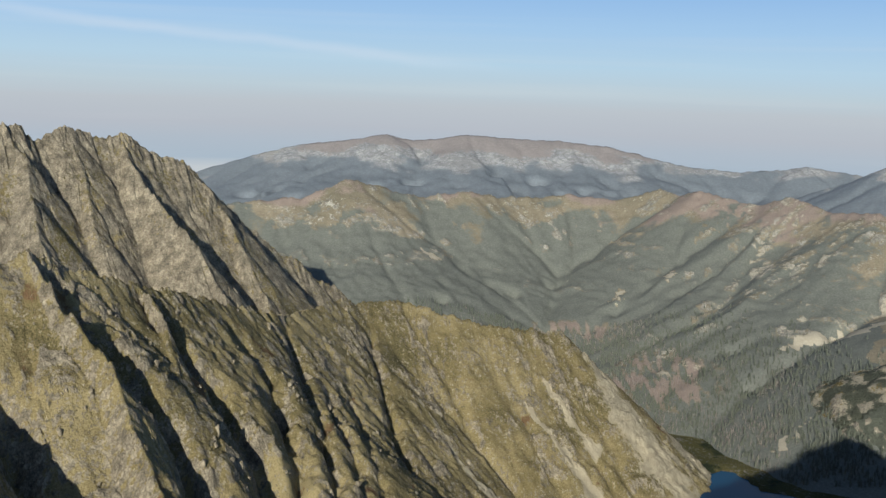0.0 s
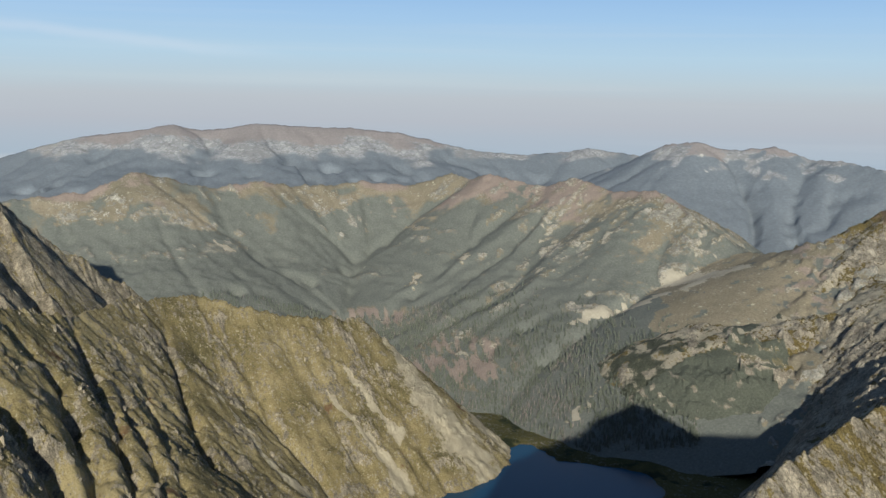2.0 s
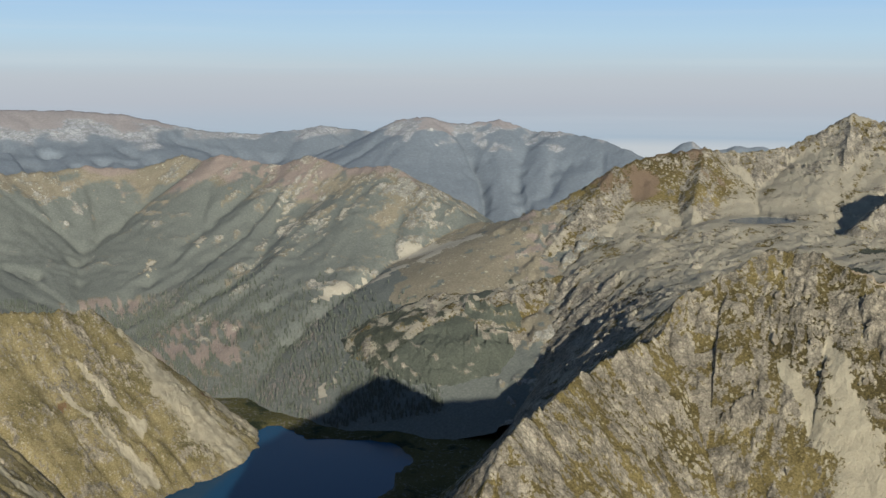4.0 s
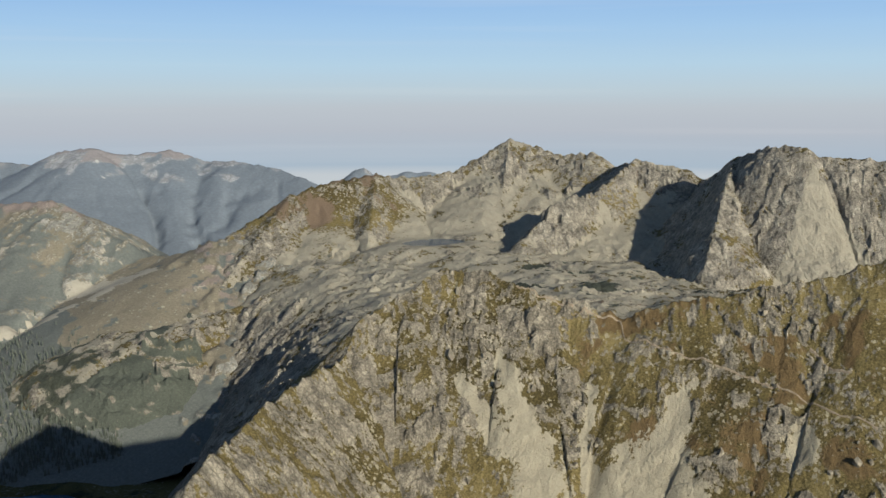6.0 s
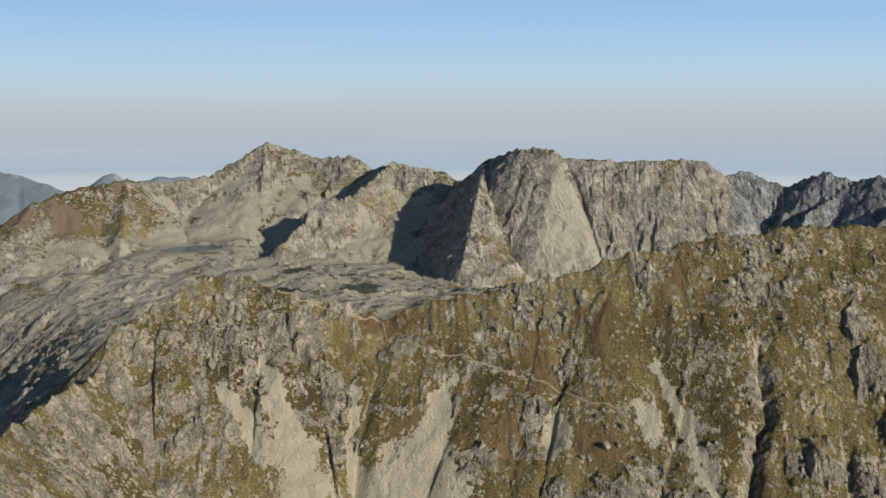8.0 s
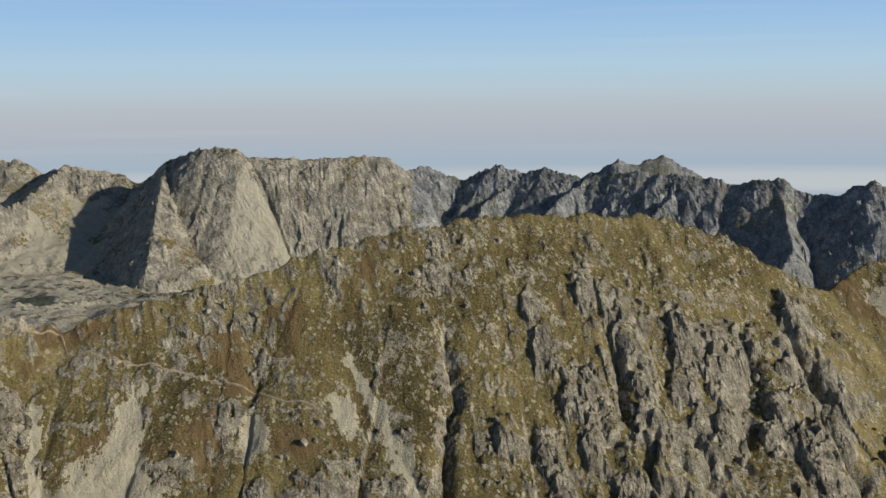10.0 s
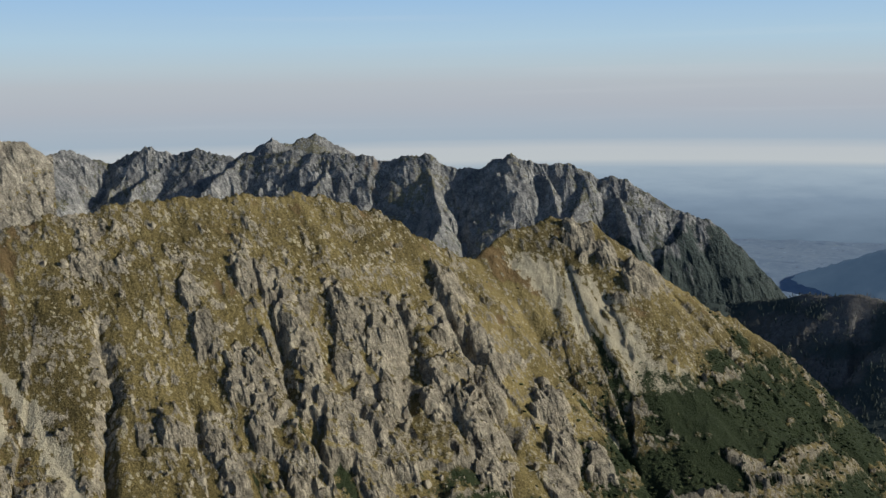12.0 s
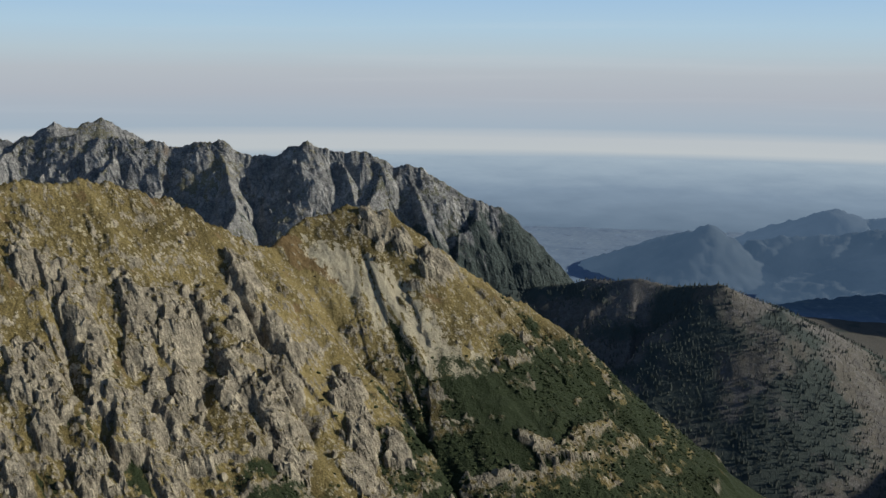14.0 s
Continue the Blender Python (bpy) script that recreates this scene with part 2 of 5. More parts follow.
# ---------------------------------------------------------------- the shape of the land
def crest_height(X, Y, crest, near, far):
    """Height of a ridge with that crest line. near, far: (first slope, metres it lasts, slope below), to the right and to the left of the line.
    Returns height, metres along the crest, metres from it (negative on the far side)."""
    best, along, off = np.full(X.shape, -1e5), np.zeros(X.shape), np.zeros(X.shape)
    start = 0.0
    for (x0, y0, z0), (x1, y1, z1) in zip(crest, crest[1:]):
        lx, ly = x1 - x0, y1 - y0
        ll = math.hypot(lx, ly)
        t = np.clip(((X - x0) * lx + (Y - y0) * ly) / ll ** 2, 0, 1)
        dx, dy = X - x0 - t * lx, Y - y0 - t * ly
        d = np.hypot(dx, dy)
        side = lx * dy - ly * dx          # positive: left
        w = 0.5 + 0.5 * np.clip(side / (ll * (d + 3.0)), -1, 1)
        drop = 0
        for k, (s1, d1, s2) in ((1 - w, near), (w, far)):
            knee = 0.12 * d1 + 1.0
            drop = drop + k * (s1 * d + (s2 - s1) * knee * np.log1p(np.exp(np.clip((d - d1) / knee, -30, 30))))
        h = z0 + t * (z1 - z0) - drop
        win = h > best
        best = np.where(win, h, best)
        along = np.where(win, start + t * ll, along)
        off = np.where(win, np.where(side > 0, -d, d), off)
        start += ll
    return best, along, off


def massif(X, Y, ridges):
    """Several ridges in one: the highest counts. room: how clearly it stands over the next one, 0 to 1."""
    best, second = np.full(X.shape, -1e5), np.full(X.shape, -1e5)
    along, off, which = np.zeros(X.shape), np.zeros(X.shape), np.zeros(X.shape, int)
    for i, (crest, near, far) in enumerate(ridges):
        h, s, d = crest_height(X, Y, crest, near, far)
        win = h > best
        second = np.where(win, best, np.maximum(second, h))
        along, off, which = np.where(win, s + i * 977.0, along), np.where(win, d, off), np.where(win, i, which)
        best = np.where(win, h, best)
    return best, along, off, which, smooth(0, 14, best - second)


def spans(*pieces):
    """Numbers from start to end by a step, piece after piece."""
    return np.concatenate([np.arange(a, b, s) for a, b, s in pieces])


def fan(azimuths, distances):
    """A net of points that lie round the summit, from its azimuths (degrees) and distances."""
    A, R = np.meshgrid(np.radians(azimuths), distances)
    return R * np.sin(A), R * np.cos(A)


def net_mesh(name, X, Y, Z, material, keep=None, fields=None, soft=True, only=None):
    """One mesh from a net of points; faces with no corner in keep are left out."""
    rows, cols = X.shape
    idx = np.arange(rows * cols).reshape(rows, cols)
    quads = np.stack([idx[:-1, :-1], idx[:-1, 1:], idx[1:, 1:], idx[1:, :-1]], -1).reshape(-1, 4)[:, ::-1]
    if keep is not None:
        quads = quads[keep.ravel()[quads].any(axis=1)]
    if only is not None:
        quads = quads[only.ravel()[quads[:, 0]]]
    used = np.unique(quads)
    back = np.zeros(rows * cols, np.int64)
    back[used] = np.arange(len(used))
    quads = back[quads]
    co = np.stack([X.ravel(), Y.ravel(), Z.ravel()], -1)[used]
    me = bpy.data.meshes.new(name)
    me.vertices.add(len(co))
    me.vertices.foreach_set("co", co.astype(np.float32).ravel())
    me.loops.add(quads.size)
    me.loops.foreach_set("vertex_index", quads.astype(np.int32).ravel())
    me.polygons.add(len(quads))
    me.polygons.foreach_set("loop_start", np.arange(0, quads.size, 4, dtype=np.int32))
    plain = np.full(len(quads), soft) if soft or not fields else np.broadcast_to(fields["grass"], X.shape).ravel()[used][quads].mean(axis=1) > 0.45
    me.polygons.foreach_set("use_smooth", plain)
    me.update(calc_edges=True)
    for key, value in (fields or {}).items():
        at = me.attributes.new(key, "FLOAT", "POINT")
        at.data.foreach_set("value", np.broadcast_to(value, X.shape).ravel()[used].astype(np.float32))
    me.materials.append(material)
    return me


def steepness(X, Y, Z):
    """Slope of a net (rise over run), by its own neighbours."""
    du = [np.gradient(a, axis=1) for a in (X, Y, Z)]
    dv = [np.gradient(a, axis=0) for a in (X, Y, Z)]
    nx = du[1] * dv[2] - du[2] * dv[1]
    ny = du[2] * dv[0] - du[0] * dv[2]
    nz = du[0] * dv[1] - du[1] * dv[0]
    return np.hypot(nx, ny) / (np.abs(nz) + 1e-9)


def streaks(X, Y, lines):
    """A field that is 1 along the given lines: each (x0, y0, width0, x1, y1, width1), such as fans of scree."""
    total = np.zeros(X.shape)
    for x0, y0, w0, x1, y1, w1 in lines:
        lx, ly = x1 - x0, y1 - y0
        q = ((X - x0) * lx + (Y - y0) * ly) / (lx * lx + ly * ly)
        t = np.clip(q, 0, 1)
        d = np.hypot(X - x0 - t * lx, Y - y0 - t * ly)
        total = np.maximum(total, 1 - d / (w0 + t * (w1 - w0)) * 0.5)
    return np.clip(total, 0, 1)


def relief(X, Y, base, s, d, room, jag=(6, 30), ribs=((60, 260, 14),), rough=3.0, seed=1):
    """Breaks a smooth ridge up: jag (height, length) on the crest, ribs (spacing, length, height) down its sides."""
    a = np.abs(d)
    teeth = grad(s / jag[1], s * 0 + seed, seed) + 0.6 * np.abs(grad(s / jag[1] * 2.7, s * 0 + 3, seed + 1)) + 0.3 * grad(s / jag[1] * 6.1, s * 0 + 5, seed + 2)
    z = base + np.exp(-a / jag[1]) * jag[0] * teeth
    for i, (gap, run, high) in enumerate(ribs):
        warp = 0.40 * fbm(X / (gap * 2.2), Y / (gap * 2.2), 2, seed + 50 + i)
        r = ridged(s / gap + warp, d / run + seed, 2, seed + 5 * i, 0.40)
        z = z + room * smooth(0, gap * 0.6, a) * high * (r - 0.72) * 2.0
    return z + rough * fbm(X / 24, Y / 24, 5, seed + 21, 0.58)


def outcrops(X, Y, s, d, size, share, seed, tall=1.0, gap=0.9):
    """Knobs of bare rock, 0 to 1, longer down the slope than across; share: of the places that bear one."""
    wx, wy = 0.3 * fbm(X / size / 1.3, Y / size / 1.3, 3, seed + 71), 0.3 * fbm(X / size / 1.3, Y / size / 1.3, 3, seed + 83)
    f1, f2, own, lean = cells(s / size + wx, d / (size * tall) + wy, seed)
    top = np.clip(0.9 + 0.95 * lean - 0.4 * f1, 0, 1.25) * (1 - gap + gap * np.clip((f2 - f1) * 5.5, 0, 1))
    return np.where(own < share, top * (0.45 + own / np.maximum(share, 0.05) * 0.55), 0.0)


def land(name, label, material, X, Y, Z, floor, fields, kind="", soft=True, parts=()):
    """A mountain. parts: (name, label, where) for stretches of it that are meshes of their own; without any it is one mesh."""
    if not parts:
        return tagged(new(name, net_mesh(name, X, Y, Z, material, Z > floor, fields, soft)), label, "mountain", kind=kind)
    root = tagged(new(name), label, "mountain", kind=kind)
    taken = np.zeros(X.shape, bool)
    for part_name, part_label, where, *own in parts:
        piece = net_mesh(part_name, X, Y, Z, own[0] if own else material, Z > floor, fields, soft, where & ~taken)
        taken |= where
        ob = tagged(new(part_name, piece), part_label)
        ob.parent = root
    return root


def spur(start, heading, length, fall, turn=0.0, steps=5, wander=0.0):
    """A side crest that leaves a main one: from start it runs down along a compass heading, bending by turn degrees on the way, with kinks and steps where it wanders."""
    x, y, z = start
    line, a = [(x, y, z)], heading
    rng = random.Random(int(heading * 7 + length + x))
    for k in range(steps):
        b, f = a + wander * rng.uniform(-38, 38), fall * (1 + wander * rng.uniform(-0.55, 0.55))
        x, y, z = x + math.sin(radians(b)) * length / steps, y + math.cos(radians(b)) * length / steps, z - f * length / steps
        a += turn / steps
        line.append((x, y, z))
    return line


def ground_height(X, Y):
    r = np.hypot(X, Y)
    z = np.interp(r, [0, 1500, 2050, 2600, 3500, 5000], [-6, -6, -6, -8, -10, -20])
    return z


ROCK = ((0.108, 0.095, 0.073), (0.214, 0.187, 0.142), (0.355, 0.312, 0.232))
GRASS = ((0.060, 0.048, 0.020), (0.150, 0.117, 0.047), (0.25, 0.197, 0.086))
SCREE = (0.41, 0.363, 0.262)
PINE = (0.026, 0.036, 0.016)
rock_near = mountain_material("granite and autumn grass", ROCK, GRASS, SCREE, PINE, 1.0, 1.0, (0.155, 0.106, 0.050), 2.6, block=4.2, lichen=1.0)
left_near = mountain_material("granite and olive grass", ROCK, ((0.10, 0.090, 0.044), (0.215, 0.175, 0.085), (0.33, 0.275, 0.15)), SCREE, PINE, 1.3, 1.0, block=5.0, lichen=0.8)
# its dwarf pine is PINE made paler, as haze would
rock_mid = mountain_material("granite slopes", ((0.145, 0.13, 0.106), (0.252, 0.226, 0.180), (0.375, 0.338, 0.268)), GRASS, (0.40, 0.36, 0.275), (0.085, 0.092, 0.068), 2.5, 1.0, (0.20, 0.145, 0.10), 1.6, block=9.0, lichen=0.6)
# granite of the eastern chain, with distance haze mixed into its base colours
rock_hazed = mountain_material("granite hazed cool grey", ((0.12, 0.122, 0.124), (0.205, 0.203, 0.198), (0.32, 0.312, 0.29)), ((0.085, 0.088, 0.066), (0.145, 0.14, 0.098), (0.23, 0.21, 0.145)), (0.36, 0.345, 0.30), (0.055, 0.07, 0.066), 2.5, 1.0, (0.19, 0.155, 0.125), block=9.0)
# pine and grass colours greyed and lightened in place of haze
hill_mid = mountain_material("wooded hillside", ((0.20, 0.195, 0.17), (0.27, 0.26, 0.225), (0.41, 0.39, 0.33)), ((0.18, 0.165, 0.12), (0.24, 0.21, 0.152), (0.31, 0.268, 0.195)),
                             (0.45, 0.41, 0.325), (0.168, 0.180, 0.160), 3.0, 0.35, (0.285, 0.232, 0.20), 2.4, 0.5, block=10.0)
# far air painted in: base colours lifted, blued and low in contrast
range_far = mountain_material("distant range paled by haze", ((0.26, 0.272, 0.29), (0.30, 0.308, 0.318), (0.36, 0.362, 0.36)), ((0.245, 0.255, 0.268), (0.275, 0.28, 0.285), (0.305, 0.302, 0.295)),
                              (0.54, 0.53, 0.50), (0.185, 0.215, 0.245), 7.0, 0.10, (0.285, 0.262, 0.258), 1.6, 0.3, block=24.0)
# lowland whose blue is haze painted into the base colour
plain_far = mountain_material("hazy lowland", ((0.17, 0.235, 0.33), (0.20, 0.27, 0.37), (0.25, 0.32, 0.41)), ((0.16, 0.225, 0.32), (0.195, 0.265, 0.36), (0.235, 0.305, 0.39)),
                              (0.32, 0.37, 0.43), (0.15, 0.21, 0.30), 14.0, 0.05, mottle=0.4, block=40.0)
# forest colours brightened and blued: haze put into the base colour
valley_wood = mountain_material("dark valley forest", ((0.12, 0.116, 0.11), (0.138, 0.13, 0.122), (0.165, 0.153, 0.14)), ((0.102, 0.098, 0.085), (0.125, 0.116, 0.098), (0.155, 0.14, 0.115)),
                                (0.34, 0.32, 0.28), (0.064, 0.080, 0.073), 2.5, 0.4, mottle=0.35)

foot_wood = mountain_material("dwarf pine among slabs", ((0.145, 0.13, 0.106), (0.252, 0.226, 0.180), (0.375, 0.338, 0.268)), ((0.10, 0.095, 0.06), (0.15, 0.135, 0.085), (0.21, 0.18, 0.115)),
                              (0.40, 0.36, 0.275), (0.098, 0.108, 0.086), 2.5, 0.6, (0.20, 0.145, 0.10), 2.0, 0.6, block=9.0)

# crest lines: x, y, height above the lake, in metres
GLOW = [(119,366,255),(183,389,318),(224,413,357),(267,446,363),(313,476,367),(371,497,376)]
GH = [(371,497,376),(390,507,392),(409,505,400),(431,500,411),(450,496,420),(469,472,417),(476,450,410),(488,430,402),(505,402,395),(519,383,403),(548,345,413),(569,318,419),(594,283,432),(630,234,446),(664,189,451),(688,154,450),(721,101,449),(737,71,441),(754,34,425),(772,-5,398)]
Q = [(772,-5,396),(790,-22,391),(824,-49,407),(841,-84,415),(842,-117,408),(837,-148,385),(837,-175,366),(840,-208,341),(849,-232,331),(872,-293,263),(896,-346,219),(922,-388,189),(971,-516,76)]
A = [(-585,338,438),(-464,803,398),(-364,874,382),(-349,890,388),(-330,921,371),(-307,957,359),(-286,992,345),(-252,1065,323),(-187,1246,268),(-137,1421,258),(-110,1456,249),(-60,1496,247),(16,1501,226),(82,1518,208),(178,1560,195),(225,1584,127),(283,1605,50),(352,1602,28),(392,1551,0)]
B = [(-835,1149,295),(-681,1280,419),(-566,1367,481),(-535,1401,462),(-505,1434,478),(-491,1460,464),(-451,1493,466),(-417,1524,443),(-376,1555,428),(-327,1607,359),(-277,1657,302),(-220,1696,258),(-167,1732,213),(-93,1778,142),(0,1820,32)]
C = [(-1017,2284,244),(-706,2461,260),(-505,2550,279),(-337,2598,295),(-236,2640,339),(-66,2699,293),(62,2749,308),(166,2795,290),(318,2832,301),(465,2812,296),(563,2794,326),(596,2736,314),(637,2675,335),(730,2547,311),(799,2474,338),(847,2352,319),(915,2219,327),(943,2098,278),(995,1962,230),(1056,1930,230)]
D = [(-1185,4133,144),(-945,4195,249),(-754,4233,310),(-584,4260,355),(-405,4281,377),(-240,4293,407),(-150,4297,385),(-45,4300,392),(75,4299,415),(225,4294,407),(472,4274,400),(643,4252,385),(909,4203,325),(1126,4202,307),(1308,4201,320),(1396,4173,339),(1584,4105,313)]
D2 = [(1235,3488,300),(1344,3447,339),(1403,3370,386),(1464,3289,401),(1561,3244,375),(1690,3179,391),(1770,3077,353),(1808,2997,358),(1877,2835,336),(1893,2703,304),(1970,2522,240)]
T = [(1869,2720,260),(1993,2693,292),(2048,2689,310),(2072,2696,336),(2093,2679,339),(2107,2668,312),(2149,2635,312),(2195,2597,330),(2248,2550,327),(2301,2503,312),(2362,2446,258)]
PASS = [(978,2004,222),(995,1962,230),(1018,1860,241),(1066,1832,263),(1152,1708,249)]
E = [(1066,1832,263),(1154,1826,304),(1233,1822,347),(1323,1808,371),(1422,1782,385),(1469,1782,375),(1557,1760,376),(1627,1751,386),(1697,1739,418),(1761,1718,453),(1795,1668,437),(1817,1613,418),(1841,1539,424),(1837,1482,392),(1791,1379,417),(1827,1279,399),(1827,1261,373),(1822,1197,394)]
K = [(1797,1180,396),(1750,1124,429),(1701,1014,454),(1711,956,455),(1721,938,438),(1765,853,433),(1800,775,436),(1845,719,434),(1873,700,405),(1896,668,415),(1918,601,386),(1917,535,416),(1910,483,403),(1902,432,411),(1886,360,396),(1869,279,408),(1843,161,404),(1828,93,392),(1819,64,402),(1810,25,403),(1800,-13,378),(1789,-59,382),(1776,-112,405),(1769,-152,387),(1758,-207,387),(1748,-243,369),(1735,-297,361),(1710,-373,313),(1699,-417,300),(1686,-468,249),(1678,-513,207),(1663,-605,111)]
K2 = [(2401,488,349),(2419,387,402),(2435,351,391),(2463,294,412),(2471,216,368),(2447,128,327)]
KSP = [(1734,1113,430),(1610,1050,380),(1500,996,322),(1430,962,276)]
ERIB = [(1337,1433,262),(1209,1466,243),(1111,1529,211),(1038,1580,190),(925,1602,174),(839,1592,157),(762,1598,98),(708,1590,54),(651,1549,-3)]
BENCH = [(1344,1508,265),(1291,1225,257),(1049,850,260),(1078,727,274),(1192,634,275)]
P6SP = [(1791,1379,417),(1644,1355,364),(1509,1358,321),(1422,1349,286)]
R = [(1601,-399,193),(1592,-435,184),(1554,-523,204),(1509,-588,214),(1468,-635,209),(1424,-685,219),(1401,-730,193),(1388,-776,162),(1368,-923,109),(1302,-1093,64)]
S = [(2773,-848,-70),(2729,-982,3),(2663,-1147,71),(2633,-1216,128),(2615,-1298,89),(2583,-1426,95),(2446,-1650,132),(2222,-1864,215),(1874,-2081,275)]
S2 = [(3106,-1383,-37),(3045,-1512,24),(2977,-1643,72),(2914,-1751,127),(2883,-1802,97),(2838,-1872,109),(2605,-2185,163)]


def carve(base, box, step, rounds, bite, seed, run=60):
    """Running water on a slope: it wears gullies down the fall line and leaves ribs between them.
    Returns a function of X, Y: metres worn away (about zero on the mean) and how wet the ground is, 0 to 1."""
    x, y = np.arange(box[0], box[1], step), np.arange(box[2], box[3], step)
    X, Y = np.meshgrid(x, y)
    rows, cols = X.shape
    start = base(X, Y) + 0.7 * step * fbm(X / (7 * step), Y / (7 * step), 4, seed)
    depth, wet = np.zeros(X.shape), np.zeros(X.shape)
    rng = np.random.default_rng(seed)

    def soften(a):
        b = np.pad(a, 1, mode="edge")
        b = b[:-2] + 2 * b[1:-1] + b[2:]
        return (b[:, :-2] + 2 * b[:, 1:-1] + b[:, 2:]) / 16
    for k in range(rounds):
        gy, gx = np.gradient(start + depth, step)
        steep = np.hypot(gx, gy) + 1e-6
        ux, uy = (-gx / steep).ravel(), (-gy / steep).ravel()
        n = rows * cols // 2
        px, py = rng.uniform(1, cols - 2, n), rng.uniform(1, rows - 2, n)
        vx, vy, flow = np.zeros(n), np.zeros(n), np.zeros(rows * cols)
        for _ in range(run):
            i = py.astype(np.int64) * cols + px.astype(np.int64)
            flow += np.bincount(i, minlength=rows * cols)
            vx, vy = 0.35 * vx + 0.65 * ux[i], 0.35 * vy + 0.65 * uy[i]
            size = np.hypot(vx, vy) + 1e-6
            px, py = np.clip(px + vx / size, 1, cols - 2), np.clip(py + vy / size, 1, rows - 2)
        wear = np.minimum(np.sqrt(soften(flow.reshape(rows, cols)) / flow.mean()), 4.0)
        depth = depth - bite * step * wear * np.minimum(steep, 1.3)
        depth = 0.8 * depth + 0.2 * soften(depth)
        wet = 0.5 * wet + 0.5 * wear
    depth, wet = depth - np.median(depth), np.clip(soften(wet) / 3.0, 0, 1)

    def sample(PX, PY):
        u, v = np.clip((PX - box[0]) / step, 0, cols - 1.001), np.clip((PY - box[2]) / step, 0, rows - 1.001)
        i, j = u.astype(np.int64), v.astype(np.int64)
        fu, fv = u - i, v - j
        out = []
        for a in (depth, wet):
            out.append((a[j, i] * (1 - fu) + a[j, i + 1] * fu) * (1 - fv) + (a[j + 1, i] * (1 - fu) + a[j + 1, i + 1] * fu) * fv)
        return out
    return sample


def crags(X, Y, places, seed, flip=1.0):
    """Towers of bare rock, each (x, y, size): a steep side away from the sun, a front that drops to the valley, a back that runs into the slope.
    Returns metres of height and a field that is 1 on them."""
    az, r = np.arctan2(X, Y), np.hypot(X, Y)
    high, on = np.zeros(X.shape), np.zeros(X.shape)
    for k, (x, y, size) in enumerate(places):
        far = math.hypot(x, y)
        u = flip * far * (az - math.atan2(x, y)) / size
        v = (far - r) / size
        near = (np.abs(u) < 2) & (np.abs(v) < 3)
        if not near.any():
            continue
        a, b = X[near] / size, Y[near] / size
        un = u[near] + 0.55 * fbm(a * 1.1, b * 1.1, 3, seed + k)
        vn = v[near] + 0.6 * fbm(a * 1.3, b * 1.3, 3, seed + 40 + k)
        body = smooth(-0.95, -0.70, un) * smooth(1.15, 0.0, un) * smooth(-1.9, -0.2, vn) * smooth(1.25, 0.80, vn)
        crack = 0.88 + 0.12 * np.clip(np.abs(grad(un * 2.2 + 0.9 * vn + seed, vn * 1.1 - 0.4 * un, seed + 90 + k)) * 4, 0, 1)
        high[near] = np.maximum(high[near], body * crack * size * 0.52)
        on[near] = np.maximum(on[near], smooth(0.15, 0.5, body))
    return high, on


def grooves(X, Y, lines):
    """Gullies (depth below zero) and ribs (above) along straight lines: each (x0, y0, x1, y1, half width, height)."""
    total = np.zeros(X.shape)
    X, Y = X + 7 * fbm(X / 26, Y / 26, 3, 201), Y + 7 * fbm(X / 26, Y / 26, 3, 203)
    for x0, y0, x1, y1, wide, high in lines:
        lx, ly = x1 - x0, y1 - y0
        t = ((X - x0) * lx + (Y - y0) * ly) / (lx * lx + ly * ly)
        off = np.abs((X - x0) * ly - (Y - y0) * lx) / math.hypot(lx, ly)
        total = total + high * smooth(-0.15, 0.25, t) * smooth(1.25, 0.85, t) * np.exp(-(off / (wide * (0.8 + 0.4 * np.clip(t, 0, 1)))) ** 1.3)
    return total


def slope_of(X, Y, Z):
    return steepness(X, Y, Z) if X.ndim == 2 else np.full(X.shape, 1.0)


def crest_at(crest, azimuth):
    """The place on a crest line that lies in that direction from the summit."""
    turn = [math.degrees(math.atan2(x, y)) for x, y, z in crest]
    order = np.argsort(turn)
    return tuple(float(np.interp(azimuth, np.array(turn)[order], np.array([p[i] for p in crest])[order])) for i in range(3))


NEAR = [(GH, (0.95, 120, 0.85), (0.98, 300, 0.9)), (GLOW, (0.95, 120, 0.85), (1.1, 400, 0.9)), (Q, (0.80, 150, 0.72), (1.0, 400, 0.8))]
# scree: x, y, half width at the top, then at the bottom
NEAR_SCREE = [(438, 433, 4, 425, 404, 7), (425, 404, 7, 411, 374, 12), (417, 446, 2, 411, 405, 5), (474, 391, 1.5, 449, 378, 2.2), (449, 378, 2.2, 435, 363, 3.5), (499, 342, 2, 469, 338, 9),
              (469, 338, 9, 445, 330, 26), (552, 240, 2, 532, 210, 3), (532, 210, 3, 505, 183, 4), (507, 278, 5, 500, 274, 6), (531, 237, 4, 524, 228, 5), (801, -52, 6, 774, -101, 17), (774, -101, 17, 735, -136, 15),
              (735, -136, 13, 700, -184, 8), (740, -165, 3, 690, -215, 5), (705, -150, 3, 665, -182, 5)]
NEAR_GULLIES = [(592, 192, 510, 168, 5, -9), (640, 100, 590, 92, 5, -6), (700, 30, 610, 22, 6, -8), (545, 238, 505, 180, 4, -2), (722, 10, 640, -40, 6, -8), (480, 402, 448, 382, 4, -4)]
